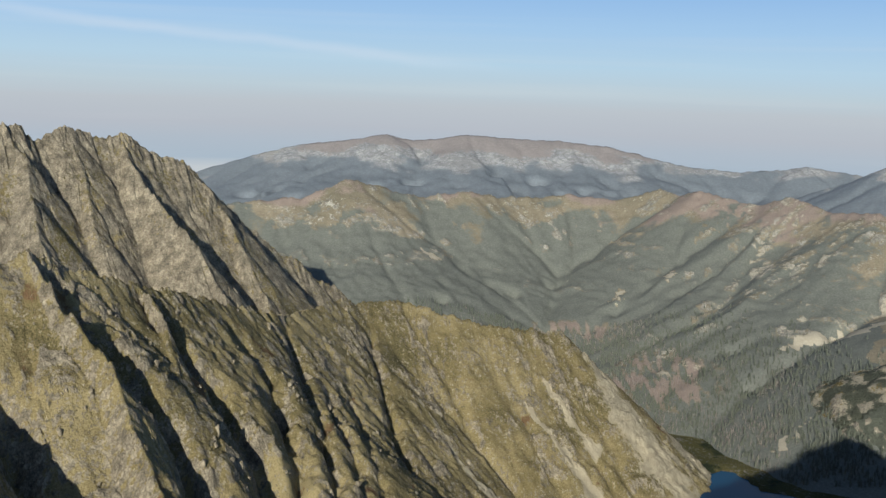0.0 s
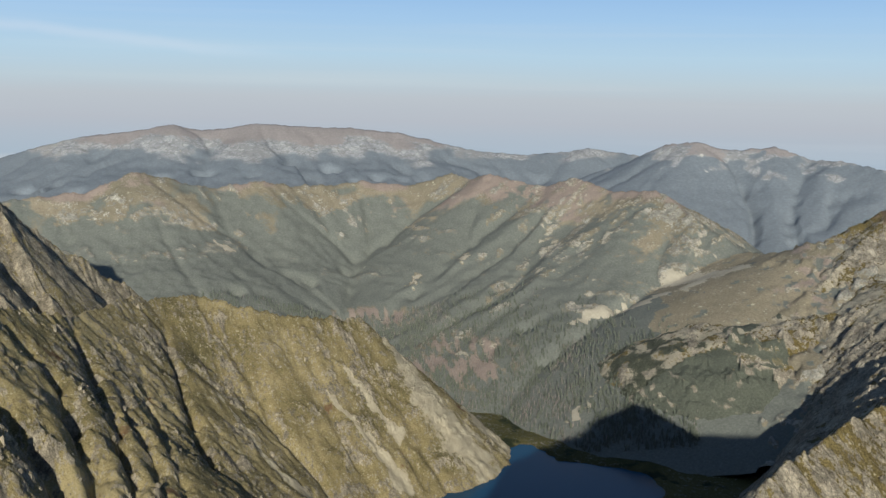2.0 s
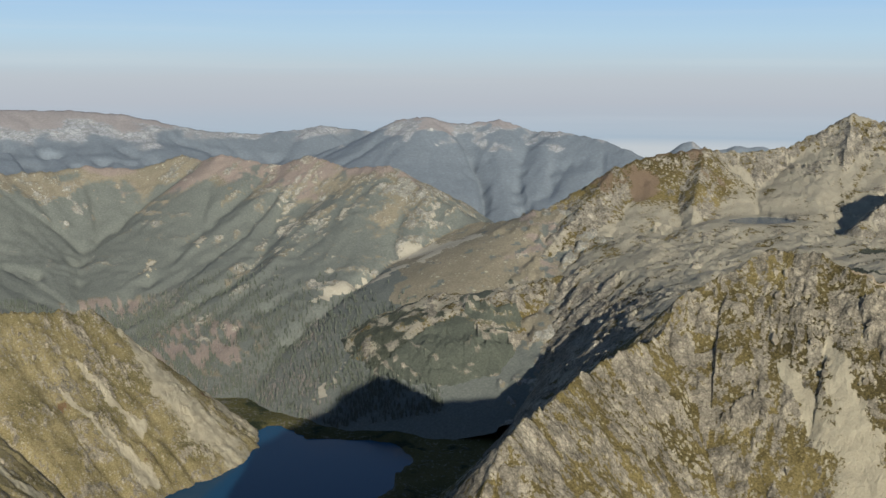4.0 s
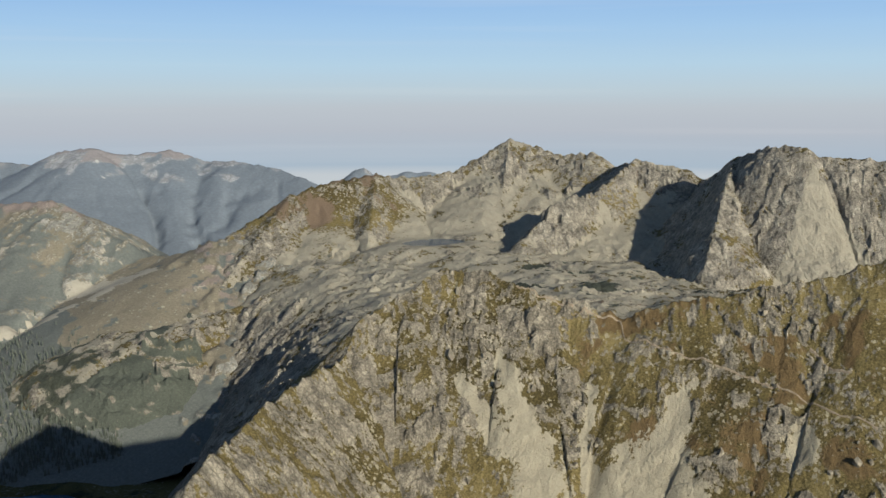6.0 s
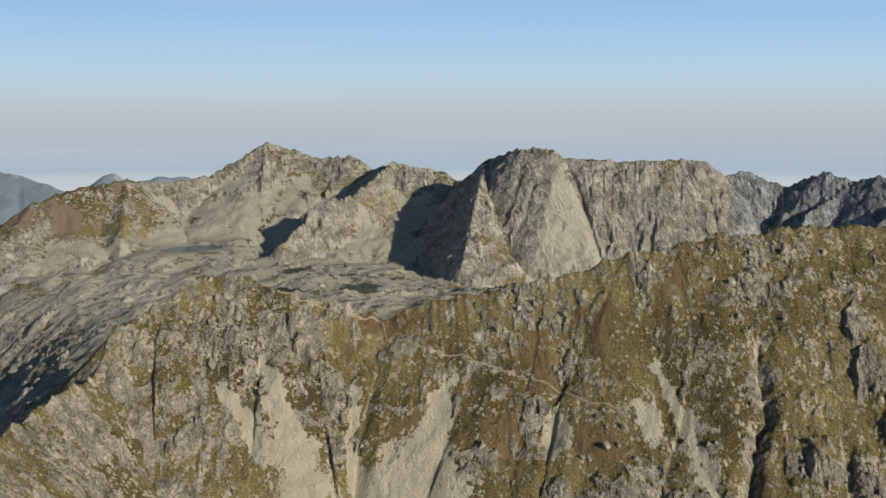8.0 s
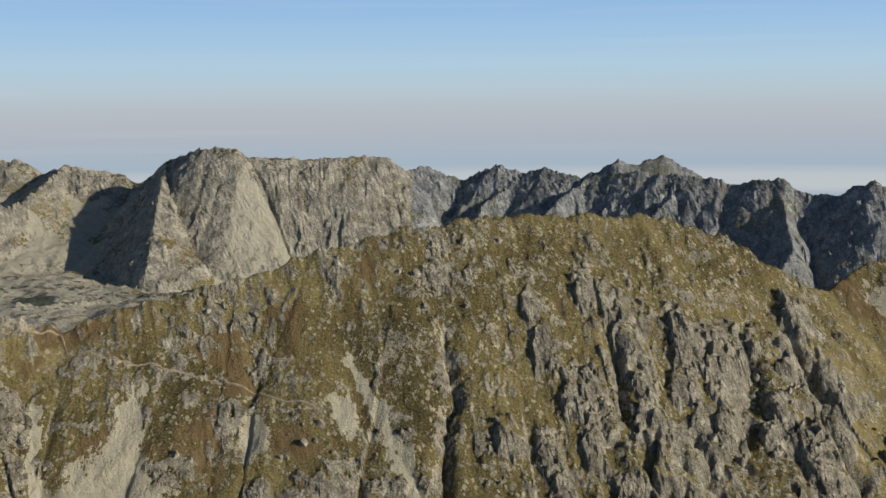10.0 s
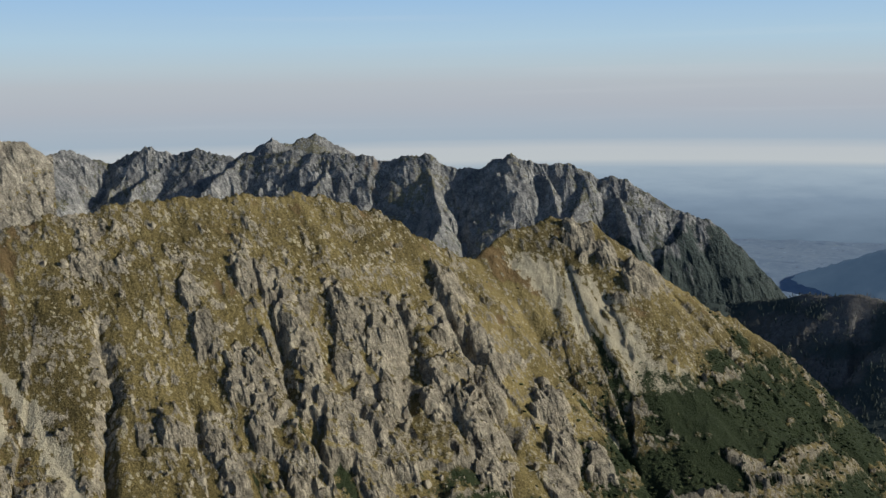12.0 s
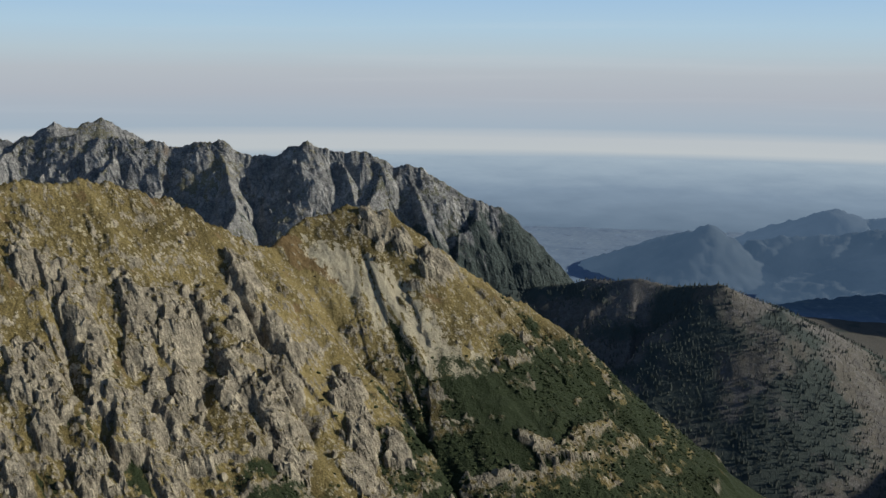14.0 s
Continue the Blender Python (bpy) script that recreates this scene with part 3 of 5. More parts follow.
# towers: x, y, size
NEAR_CRAGS = [(649, 122, 9), (652, 108, 10), (639, 92, 14), (653, 61, 14), (633, 58, 11), (590, 55, 19), (625, 150, 8), (605, 137, 9), (595, 105, 11), (590, 118, 9), (560, 126, 8), (545, 112, 10), (620, 80, 9), (607, 42, 15),
              (560, 80, 10), (722, -3, 13), (690, -2, 13), (663, -25, 16), (690, -25, 13), (640, 4, 13), (680, -70, 13), (652, -75, 12), (655, -98, 10), (634, -20, 13), (612, -28, 12), (575, 38, 12), (826, -105, 12), (806, -150, 14), (815, -125, 10), (470, 425, 12), (495, 425, 9), (625, 30, 14), (655, 40, 11), (570, 100, 9), (600, 75, 10), (675, 30, 10)]
near_wear = carve(lambda X, Y: massif(X, Y, NEAR)[0] + grooves(X, Y, NEAR_GULLIES), (60, 1010, -560, 640), 3.0, 9, 0.10, 11)


def near_surface(X, Y):
    h, s, d, which, room = massif(X, Y, NEAR)
    az, off = np.degrees(np.arctan2(X, Y)), np.abs(d)
    worn, wet = near_wear(X, Y)
    worn = np.clip(worn, -8 + 4 * smooth(88, 91, az), 6)
    wild = smooth(66, 80, az) * (1 - 0.8 * smooth(90.5, 94, az) * smooth(110, 102, az))
    bald = smooth(50, 44, az)
    low = smooth(30, 110, d)
    Z = relief(X, Y, h, s, d, room, (3.0, 14), ((80, 420, 6),), 2.0, 11)
    Z = Z + smooth(3, 50, off) * (0.5 + 0.5 * wild) * worn + grooves(X, Y, NEAR_GULLIES)
    tower, on = crags(X, Y, NEAR_CRAGS, 600)
    scree = streaks(X + 4 * fbm(X / 11, Y / 11, 3, 17), Y + 4 * fbm(X / 11, Y / 11, 3, 18), NEAR_SCREE) * (1.45 + 0.5 * fbm(X / 7, Y / 7, 3, 16) - smooth(88, 91, az) * (0.35 - 0.9 * fbm(s / 4.5, d / 70, 3, 15)))
    scree = np.maximum(scree, 0.55 * smooth(0.45, 0.85, wet) * smooth(40, 120, d) * (1 - 0.6 * wild) + 0.25 * fbm(X / 9, Y / 9, 3, 12))
    open_ground = 1 - 0.95 * smooth(0.45, 0.65, scree)
    hump = smooth(91, 94, az) * smooth(106, 98, az) * smooth(90, 45, d)
    stony = np.clip(0.40 + 0.55 * fbm(X / 38, Y / 38, 4, 31) + 0.12 * wild * low - 0.05 * bald - 0.35 * hump - 0.25 * smooth(0.3, 0.7, wet), 0.20, 0.95) * open_ground
    big = outcrops(X, Y, s, d, 20, stony * (0.14 + 0.12 * wild), 41, 1.0, 0.5) * (1 - on)
    mid = outcrops(X, Y, s, d, 7.5, stony * (0.52 + 0.05 * wild), 43, 1.35)
    small = outcrops(X, Y, s, d, 3.6, 0.12 + stony * 0.75, 47, 1.9) * open_ground
    knob = np.maximum(np.maximum(big, 0.85 * mid), np.maximum(0.75 * small, on))
    Z = Z + tower + smooth(-3, 20, off) * (big * (2.4 + 3.6 * wild * low) + mid * (1.8 + 0.2 * wild)) + small * 1.1
    grass = 0.86 - (0.95 - 0.35 * wild) * knob + 0.14 * fbm(X / 50, Y / 50, 3, 5) - 0.45 * bald * smooth(-0.35, 0.25, fbm(s / 16, d / 70, 4, 58) + 0.3 * fbm(X / 8, Y / 8, 3, 59)) - (0.22 + 0.30 * wild) * np.clip(slope_of(X, Y, Z) - 1.05, -0.5, 2.0)
    pine = smooth(78, 97, az) * smooth(318 + 30 * smooth(94, 106, az), 254 + 40 * smooth(94, 106, az), Z + 60 * fbm(s / 16, d / 110, 4, 8) + 30 * fbm(X / 60, Y / 60, 3, 9)) * 0.78 - 0.7 * knob + 0.62 * wild * smooth(60, 140, d) * smooth(-0.1, 0.4, fbm(s / 13, d / 60, 4, 56))
    rust = 0.12 + 0.25 * smooth(50, 54, az) * smooth(72, 60, az) + 0.5 * fbm(X / 26, Y / 26, 4, 28) + 0.8 * streaks(X, Y, [(796, -30, 9, 786, -62, 8), (500, 408, 5, 512, 385, 5)]) - knob - 0.3 * bald
    return Z, dict(grass=grass, scree=scree, pine=pine, rust=rust), stony, d


def make_near_ridge():
    X, Y = fan(spans((8, 22, 0.5), (22, 114, 0.084), (114, 126, 0.5)), spans((300, 440, 3.0), (440, 690, 1.15), (690, 860, 2.0), (860, 1060, 6), (1060, 1450, 16)))
    Z, fields, stony, d = near_surface(X, Y)
    az = np.degrees(np.arctan2(X, Y))
    return land("rocky_ridge", "craggy granite ridge with brown autumn grass and pale scree", rock_near, X, Y, Z, -20, fields, soft=False,
                parts=(("spur", "pale bare rock spur above scree fans", az < 46.5), ("shoulder", "lower shoulder with scree and dwarf pine", az > 91.3), ("main_wall", "", az > 0)))


# side crests: place on the main crest, heading, length, fall per metre
A_SPURS = [(1, 129, 560, 0.45), (3, 133, 400, 0.56), (6, 140, 260, 0.66)]
LEFT_GULLIES = [(-337, 894, -199, 824, 15, -26), (-199, 824, -119, 746, 22, -38), (-278, 988, -162, 924, 14, -27), (-162, 924, -90, 781, 26, -46), (-222, 1089, -169, 1059, 10, -16), (-169, 1059, -103, 889, 13, -26), (-177, 1226, -124, 1069, 8, -15), (-124, 1069, -61, 854, 10, -20), (-126, 1160, -44, 910, 7, -13), (-99, 1430, -33, 1152, 7, -14), (-328, 783, -257, 683, 18, -36), (-108, 1240, -48, 999, 5, -8), (-62, 1311, 0, 1179, 4, -4)]
LEFT = [(A, (0.95, 50, 0.80), (1.0, 400, 0.8))] + [(spur(A[at], heading, length, fall, 10, 7, 0.45), (1.9, 70, 1.3), (0.9, 80, 0.8)) for at, heading, length, fall in A_SPURS]
LEFT_SCREE = [(-23, 1335, 2, 41, 1248, 6), (41, 1248, 6, 130, 1232, 13), (130, 1232, 13, 200, 1200, 20), (118, 1428, 2, 176, 1374, 7), (176, 1374, 7, 210, 1335, 14), (150, 1470, 4, 215, 1400, 9), (225, 1570, 10, 270, 1480, 30), (270, 1480, 30, 320, 1430, 44), (340, 1570, 18, 375, 1500, 22)]
left_wear = carve(lambda X, Y: massif(X, Y, LEFT)[0] + grooves(X, Y, LEFT_GULLIES), (-620, 430, 300, 1660), 4.0, 9, 0.13, 23)


def left_surface(X, Y):
    h, s, d, which, room = massif(X, Y, LEFT)
    worn, wet = left_wear(X, Y)
    deep = (which > 0) * 1.0
    Z = relief(X, Y, h, s, d, room * (0.4 + 0.3 * deep), (5, 20), ((60, 900, 9),), 2.2 + 0.8 * deep, 23) + smooth(2, 40, np.abs(d)) * worn + smooth(-2, 12, np.abs(d)) * grooves(X, Y, LEFT_GULLIES)
    scree = np.maximum(streaks(X + 8 * fbm(X / 20, Y / 20, 3, 7), Y + 8 * fbm(X / 20, Y / 20, 3, 8), LEFT_SCREE) * (1.05 + 0.5 * fbm(X / 18, Y / 18, 4, 9)), 0.5 * smooth(0.5, 0.9, wet) * (1 - deep))
    stony = np.clip(0.48 + 0.22 * deep + 0.5 * fbm(X / 80, Y / 80, 3, 31) - 0.3 * smooth(0.4, 0.8, wet) * (1 - deep), 0.05, 0.95)
    big = outcrops(X, Y, -s, d, 20, stony * 0.5, 141, 2.0)
    mid = outcrops(X, Y, -s, d, 8, stony * 0.75, 143, 1.8)
    small = outcrops(X, Y, -s, d, 4.5, stony * 0.7, 147, 1.8)
    Z = Z + big * 3.6 + mid * 3.0 + small * 1.9
    knob = np.maximum(np.maximum(big, 0.8 * mid), 0.55 * small)
    grass = 0.92 - 0.85 * knob + 0.2 * fbm(X / 70, Y / 70, 3, 6) - 0.22 * np.clip(slope_of(X, Y, Z) - 1.0, -0.5, 1.5)
    rust = -0.05 + 0.7 * fbm(X / 60, Y / 60, 3, 29) - knob
    return Z, dict(grass=grass, scree=scree, pine=-0.2 + 0.5 * smooth(80, 20, Z) * fbm(X / 30, Y / 30, 3, 8), rust=rust), stony, d


def make_left_ridge():
    X, Y = fan(spans((-70, -24, 0.8), (-24, 20, 0.105)), spans((480, 740, 3.0), (740, 1250, 2.1), (1250, 1700, 3.4), (1700, 2000, 16)))
    Z, fields, stony, d = left_surface(X, Y)
    az = np.degrees(np.arctan2(X, Y))
    return land("ribbed_ridge", "steep ribbed granite ridge with olive grass above a lake", left_near, X, Y, Z, -20, fields, soft=False,
                parts=(("foot", "low end with pale scree at the lake", az > 7.0), ("rib_wall", "sharp ribs with deep shaded gullies", az < -7.5), ("grass_face", "", az > -99)))


B_SPURS = [(2, 130, 330, 0.98), (4, 128, 360, 0.98), (6, 126, 340, 0.95), (8, 124, 320, 0.95), (9, 126, 260, 0.9)]


def make_grey_peak():
    X, Y = fan(spans((-46, -23, 0.6), (-23, 3, 0.10)), spans((1050, 1700, 3.4), (1700, 1850, 5), (1850, 2300, 20)))
    ridges = [(B, (1.25, 150, 0.9), (1.0, 400, 0.8))]
    for at, heading, length, fall in B_SPURS:
        ridges.append((spur(B[at], heading, length, fall * 1.08, 8, 6, 0.6), (1.6, 60, 1.3), (1.2, 80, 1.0)))
    h, s, d, which, room = massif(X, Y, ridges)
    worn, wet = carve(lambda X, Y: massif(X, Y, ridges)[0], (-900, 60, 1000, 1860), 5.0, 8, 0.13, 37)(X, Y)
    Z = relief(X, Y, h, s, d, room * 0.8, (9, 32), ((52, 900, 8),), 2.4, 37) + smooth(4, 50, np.abs(d)) * worn
    big = outcrops(X, Y, -s, d, 22, 0.5, 241, 2.4)
    mid = outcrops(X, Y, -s, d, 9, 0.6, 243, 2.0)
    Z = Z + big * 4 + mid * 1.8
    grass = 0.45 - 0.3 * big - 0.2 * mid + 0.3 * (0.95 - steepness(X, Y, Z)) + 0.3 * fbm(X / 70, Y / 70, 3, 6)
    land("grey_peak", "bare grey granite peak with steep ribs and gullies", left_near, X, Y, Z, -20, dict(grass=grass, scree=0.0, pine=0.0, rust=0.0), soft=False,
         parts=(("lower_rib", "stepped rib running down to the pass", np.degrees(np.arctan2(X, Y)) > -11.5), ("summit_wall", "", X < 9e9)))


# ribs of the eastern chain: direction from the summit, heading, length, fall per metre
K_RIBS = [(67.6, 250, 200, 0.84), (70.4, 268, 230, 0.62), (72.4, 265, 200, 0.72), (73.9, 276, 260, 0.62), (75.9, 272, 280, 0.66), (79.4, 270, 260, 0.75), (81.6, 262, 200, 0.72), (83.9, 276, 260, 0.60),
          (86.4, 268, 260, 0.72), (88.7, 280, 280, 0.62), (91.6, 272, 260, 0.72), (94.9, 284, 300, 0.58), (96.8, 276, 220, 0.75), (98.6, 284, 280, 0.62), (100.6, 278, 200, 0.76), (102.6, 286, 260, 0.66), (104.6, 280, 220, 0.72)]
CIRQUE = [(E, (0.70, 110, 0.36), (0.8, 500, 0.6)), (K, (1.05, 200, 0.75), (0.9, 500, 0.7)), (K2, (0.9, 200, 0.7), (0.9, 500, 0.7)), (KSP, (1.35, 300, 0.9), (0.62, 500, 0.6)),
          (ERIB, (0.08, 150, 0.4), (0.56, 300, 0.6)), (P6SP, (0.8, 150, 0.5), (0.8, 150, 0.5)), (BENCH, (0.10, 330, 0.9), (0.03, 260, 0.4)),
          (spur(E[4], 222, 330, 0.46), (0.75, 300, 0.5), (0.75, 300, 0.5)), (spur(E[9], 230, 240, 0.56), (1.1, 300, 0.7), (1.1, 300, 0.7)), (spur(E[2], 240, 330, 0.5), (0.7, 300, 0.5), (0.6, 300, 0.5))]
CIRQUE += [(spur(crest_at(K, a), heading, length, fall * (1.12 if a > 70 else 1.22), 6, 6, 1.0), (1.5, 200, 0.9), (1.15, 200, 0.9)) for a, heading, length, fall in K_RIBS]
CIRQUE_SCREE = [(1270, 1700, 5, 1190, 1590, 32), (1200, 1720, 5, 1110, 1610, 28), (1300, 1660, 8, 1235, 1580, 38), (1420, 1660, 5, 1380, 1590, 40), (1500, 1640, 5, 1430, 1560, 40),
                (1560, 1480, 6, 1490, 1420, 36), (1620, 1330, 8, 1560, 1240, 40), (1040, 1480, 8, 1010, 1430, 30), (603, 1640, 2, 516, 1581, 6)]
CIRQUE_PINES = [(1235, 1020, 26, 1215, 1000, 30), (1290, 905, 30, 1330, 870, 40), (1180, 1120, 14, 1160, 1090, 22), (1330, 1230, 18, 1290, 1200, 20)]
TARN = (1345, 1512, 269)


def make_cirque():
    X, Y = fan(spans((12, 20, 0.3), (20, 112, 0.115), (112, 118, 0.3)), spans((1100, 2050, 5.2), (2050, 2600, 10), (2600, 3300, 35)))
    h, s, d, which, room = massif(X, Y, CIRQUE)
    worn, wet = carve(lambda X, Y: massif(X, Y, CIRQUE)[0], (560, 2560, -720, 1960), 7.0, 9, 0.10, 51)(X, Y)
    h = np.where(h < 90, 90 - (90 - h) * 1.6, h)
    az, off = np.degrees(np.arctan2(X, Y)), np.abs(d)
    east, west = smooth(68.5, 71, az), smooth(58, 54, az)
    tame = smooth(0, 120, h)
    Z = relief(X, Y, h, s, d, room * (0.3 + 0.7 * tame) * (1 - 0.7 * west), (6, 22), ((60, 400, 9),), 2.6, 51) + smooth(6, 60, off) * (worn * (0.6 + 0.4 * tame + 0.4 * east) * (1 - 0.35 * west) + 5 * east * fbm(X / 34, Y / 34, 4, 52, 0.6))
    steep0 = slope_of(X, Y, h)
    rib = (which == 4) * smooth(10, -20, d)
    end = smooth(240, 190, h) * smooth(28.5, 21.5, az + 3.5 * fbm(X / 55, Y / 55, 4, 46) + (Z - 130) / 35)
    rib = rib * (1 - end)
    tarn = tarn_field(X, Y)
    plateau = np.maximum((which == 6) * smooth(340, 260, off), (which == 4) * smooth(0, 25, d))
    # bare rock on the steep and high ground, smooth stony slopes between
    rocky = np.clip(smooth(0.45, 0.85, steep0 + 0.35 * fbm(X / 70, Y / 70, 4, 39)) * (1 - 0.55 * smooth(0.4, 0.8, wet)) * (1 - plateau), 0, 1)
    rocky = np.maximum(np.maximum(rocky, 0.9 * rib), 0.8 * east)
    big = outcrops(X, Y, s, d, 30, 0.55 * rocky, 341, 1.7) * room
    mid = outcrops(X, Y, s, d, 13, 0.65 * rocky + 0.26 * plateau, 343, 1.5)
    small = outcrops(X, Y, s, d, 7, 0.12 + 0.55 * rocky + 0.40 * plateau, 347, 1.3)
    tower, on = crags(X, Y, [(1545, 1350, 44), (1411, 1528, 30), (1500, 1300, 16), (1480, 1340, 14), (1200, 1610, 18), (940, 1560, 16)], 700)
    Z = Z + smooth(-4, 40, off) * (big * (7 + 9 * rib) + mid * (4 + 4 * rib)) * (0.35 + 0.65 * np.maximum(tame, rib)) * (1 - 0.6 * end) + small * 1.8 + 0.8 * tower
    flat = h + 7 * fbm(X / 75, Y / 75, 5, 3) + mid * 3 + small * 2 + 0.8 * tower
    Z = Z * (1 - plateau) + flat * plateau
    Z = Z + (np.clip(Z, TARN[2] + 1.0, TARN[2] + 6) - Z) * smooth(2.6, 1.2, tarn)
    Z = Z + (TARN[2] - 3 - Z) * smooth(1.1, 0.9, tarn)
    steep = steepness(X, Y, Z)
    knob = np.maximum(np.maximum(big, 0.85 * mid), np.maximum(0.6 * small, on))
    run = fbm(s / 30, d / 200, 4, 19)
    pyramid = smooth(0.42, 0.56, streaks(X, Y, [(1694, 930, 4, 1590, 868, 40), (1590, 868, 40, 1500, 812, 75), (1680, 905, 4, 1570, 800, 60)]) + 0.10 * fbm(X / 25, Y / 25, 3, 20))
    scree = (1 - rocky) * (0.75 + 0.3 * run) * np.maximum(west, 0.35 + 0.3 * run) - 0.5 * knob + 0.4 * smooth(0.45, 0.8, wet) * (1 - east) + 0.25 * run * (1 - east)
    scree = np.maximum(np.maximum(scree, streaks(X, Y, CIRQUE_SCREE)), 1.2 * pyramid) * (1 - 0.85 * np.maximum(rib, end))
    red = smooth(41, 37, az) * smooth(250, 320, Z)
    scree = np.maximum(scree * (1 - 0.9 * red), plateau * (0.60 + 0.45 * fbm(X / 50, Y / 50, 4, 14) - 0.35 * knob))
    grass = 0.42 + 0.12 * east + 0.25 * rib + 0.4 * red + 0.35 * (0.8 - steep) + 0.35 * fbm(X / 90, Y / 90, 4, 6) - 0.5 * knob
    rust = 0.55 * red + 0.6 * fbm(X / 90, Y / 90, 4, 26) - 0.4 * knob + 0.9 * smooth(0.4, 0.7, streaks(X, Y, [(1062, 890, 20, 1100, 850, 26)]))
    pine = 1.15 * smooth(0.35, 0.65, streaks(X + 14 * fbm(X / 30, Y / 30, 3, 60), Y + 14 * fbm(X / 30, Y / 30, 3, 61), CIRQUE_PINES)) + plateau * (0.4 + 0.6 * smooth(44, 50, az)) * (0.85 * fbm(X / 30, Y / 30, 4, 12) + 0.02)
    pine = pine + smooth(86, 104, az) * smooth(380, 220, Z + 60 * fbm(X / 60, Y / 60, 3, 13)) * (0.72 + 0.4 * run + 0.25 * smooth(96, 101, az)) + east * (0.10 + 0.45 * fbm(X / 50, Y / 50, 4, 15)) * smooth(0.3, 0.0, knob)
    pine = pine + rib * smooth(130, 40, Z + 50 * fbm(X / 28, Y / 28, 4, 44) - 60 * smooth(28, 23, az)) * 0.62 - 0.4 * knob + end * (0.62 + 0.35 * fbm(X / 25, Y / 25, 3, 45))
    foot = (which == 4) & (d < 60) & (az + 2.5 * fbm(X / 60, Y / 60, 3, 47) + (Z - 110) / 45 < 28.5)
    pine = np.where(foot, 1.05 + 0.3 * fbm(X / 25, Y / 25, 3, 45) - 0.9 * np.maximum(0.7 * mid, small), pine)
    scree = np.where(foot, 0.4 * small - 0.15 + 0.25 * fbm(X / 40, Y / 40, 3, 48), scree)
    land("mountain_chain", "long chain of jagged granite peaks round a stony cirque", rock_mid, X, Y, Z, -20, dict(grass=grass, scree=scree, pine=pine, rust=rust), soft=False,
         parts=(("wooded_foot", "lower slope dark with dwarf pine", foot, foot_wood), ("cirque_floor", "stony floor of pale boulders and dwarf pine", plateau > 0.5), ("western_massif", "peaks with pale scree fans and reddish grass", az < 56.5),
                ("pyramid_peak", "broad pyramid of bare rock", az < 70), ("eastern_ridge", "", az > 0, rock_hazed)))


def tarn_field(X, Y):
    return np.hypot((X - TARN[0]) / 64, (Y - TARN[1]) / 44) + 0.12 * fbm(X / 30, Y / 30, 2, 4)


GREEN = [(C, (0.62, 260, 0.34), (0.6, 500, 0.5)), (PASS, (0.36, 250, 0.42), (0.36, 500, 0.36))]
green_wear = carve(lambda X, Y: massif(X, Y, GREEN)[0] + 30 * ridged(X / 420, Y / 420, 2, 66), (-1100, 1260, 1440, 3000), 9.0, 9, 0.16, 63)


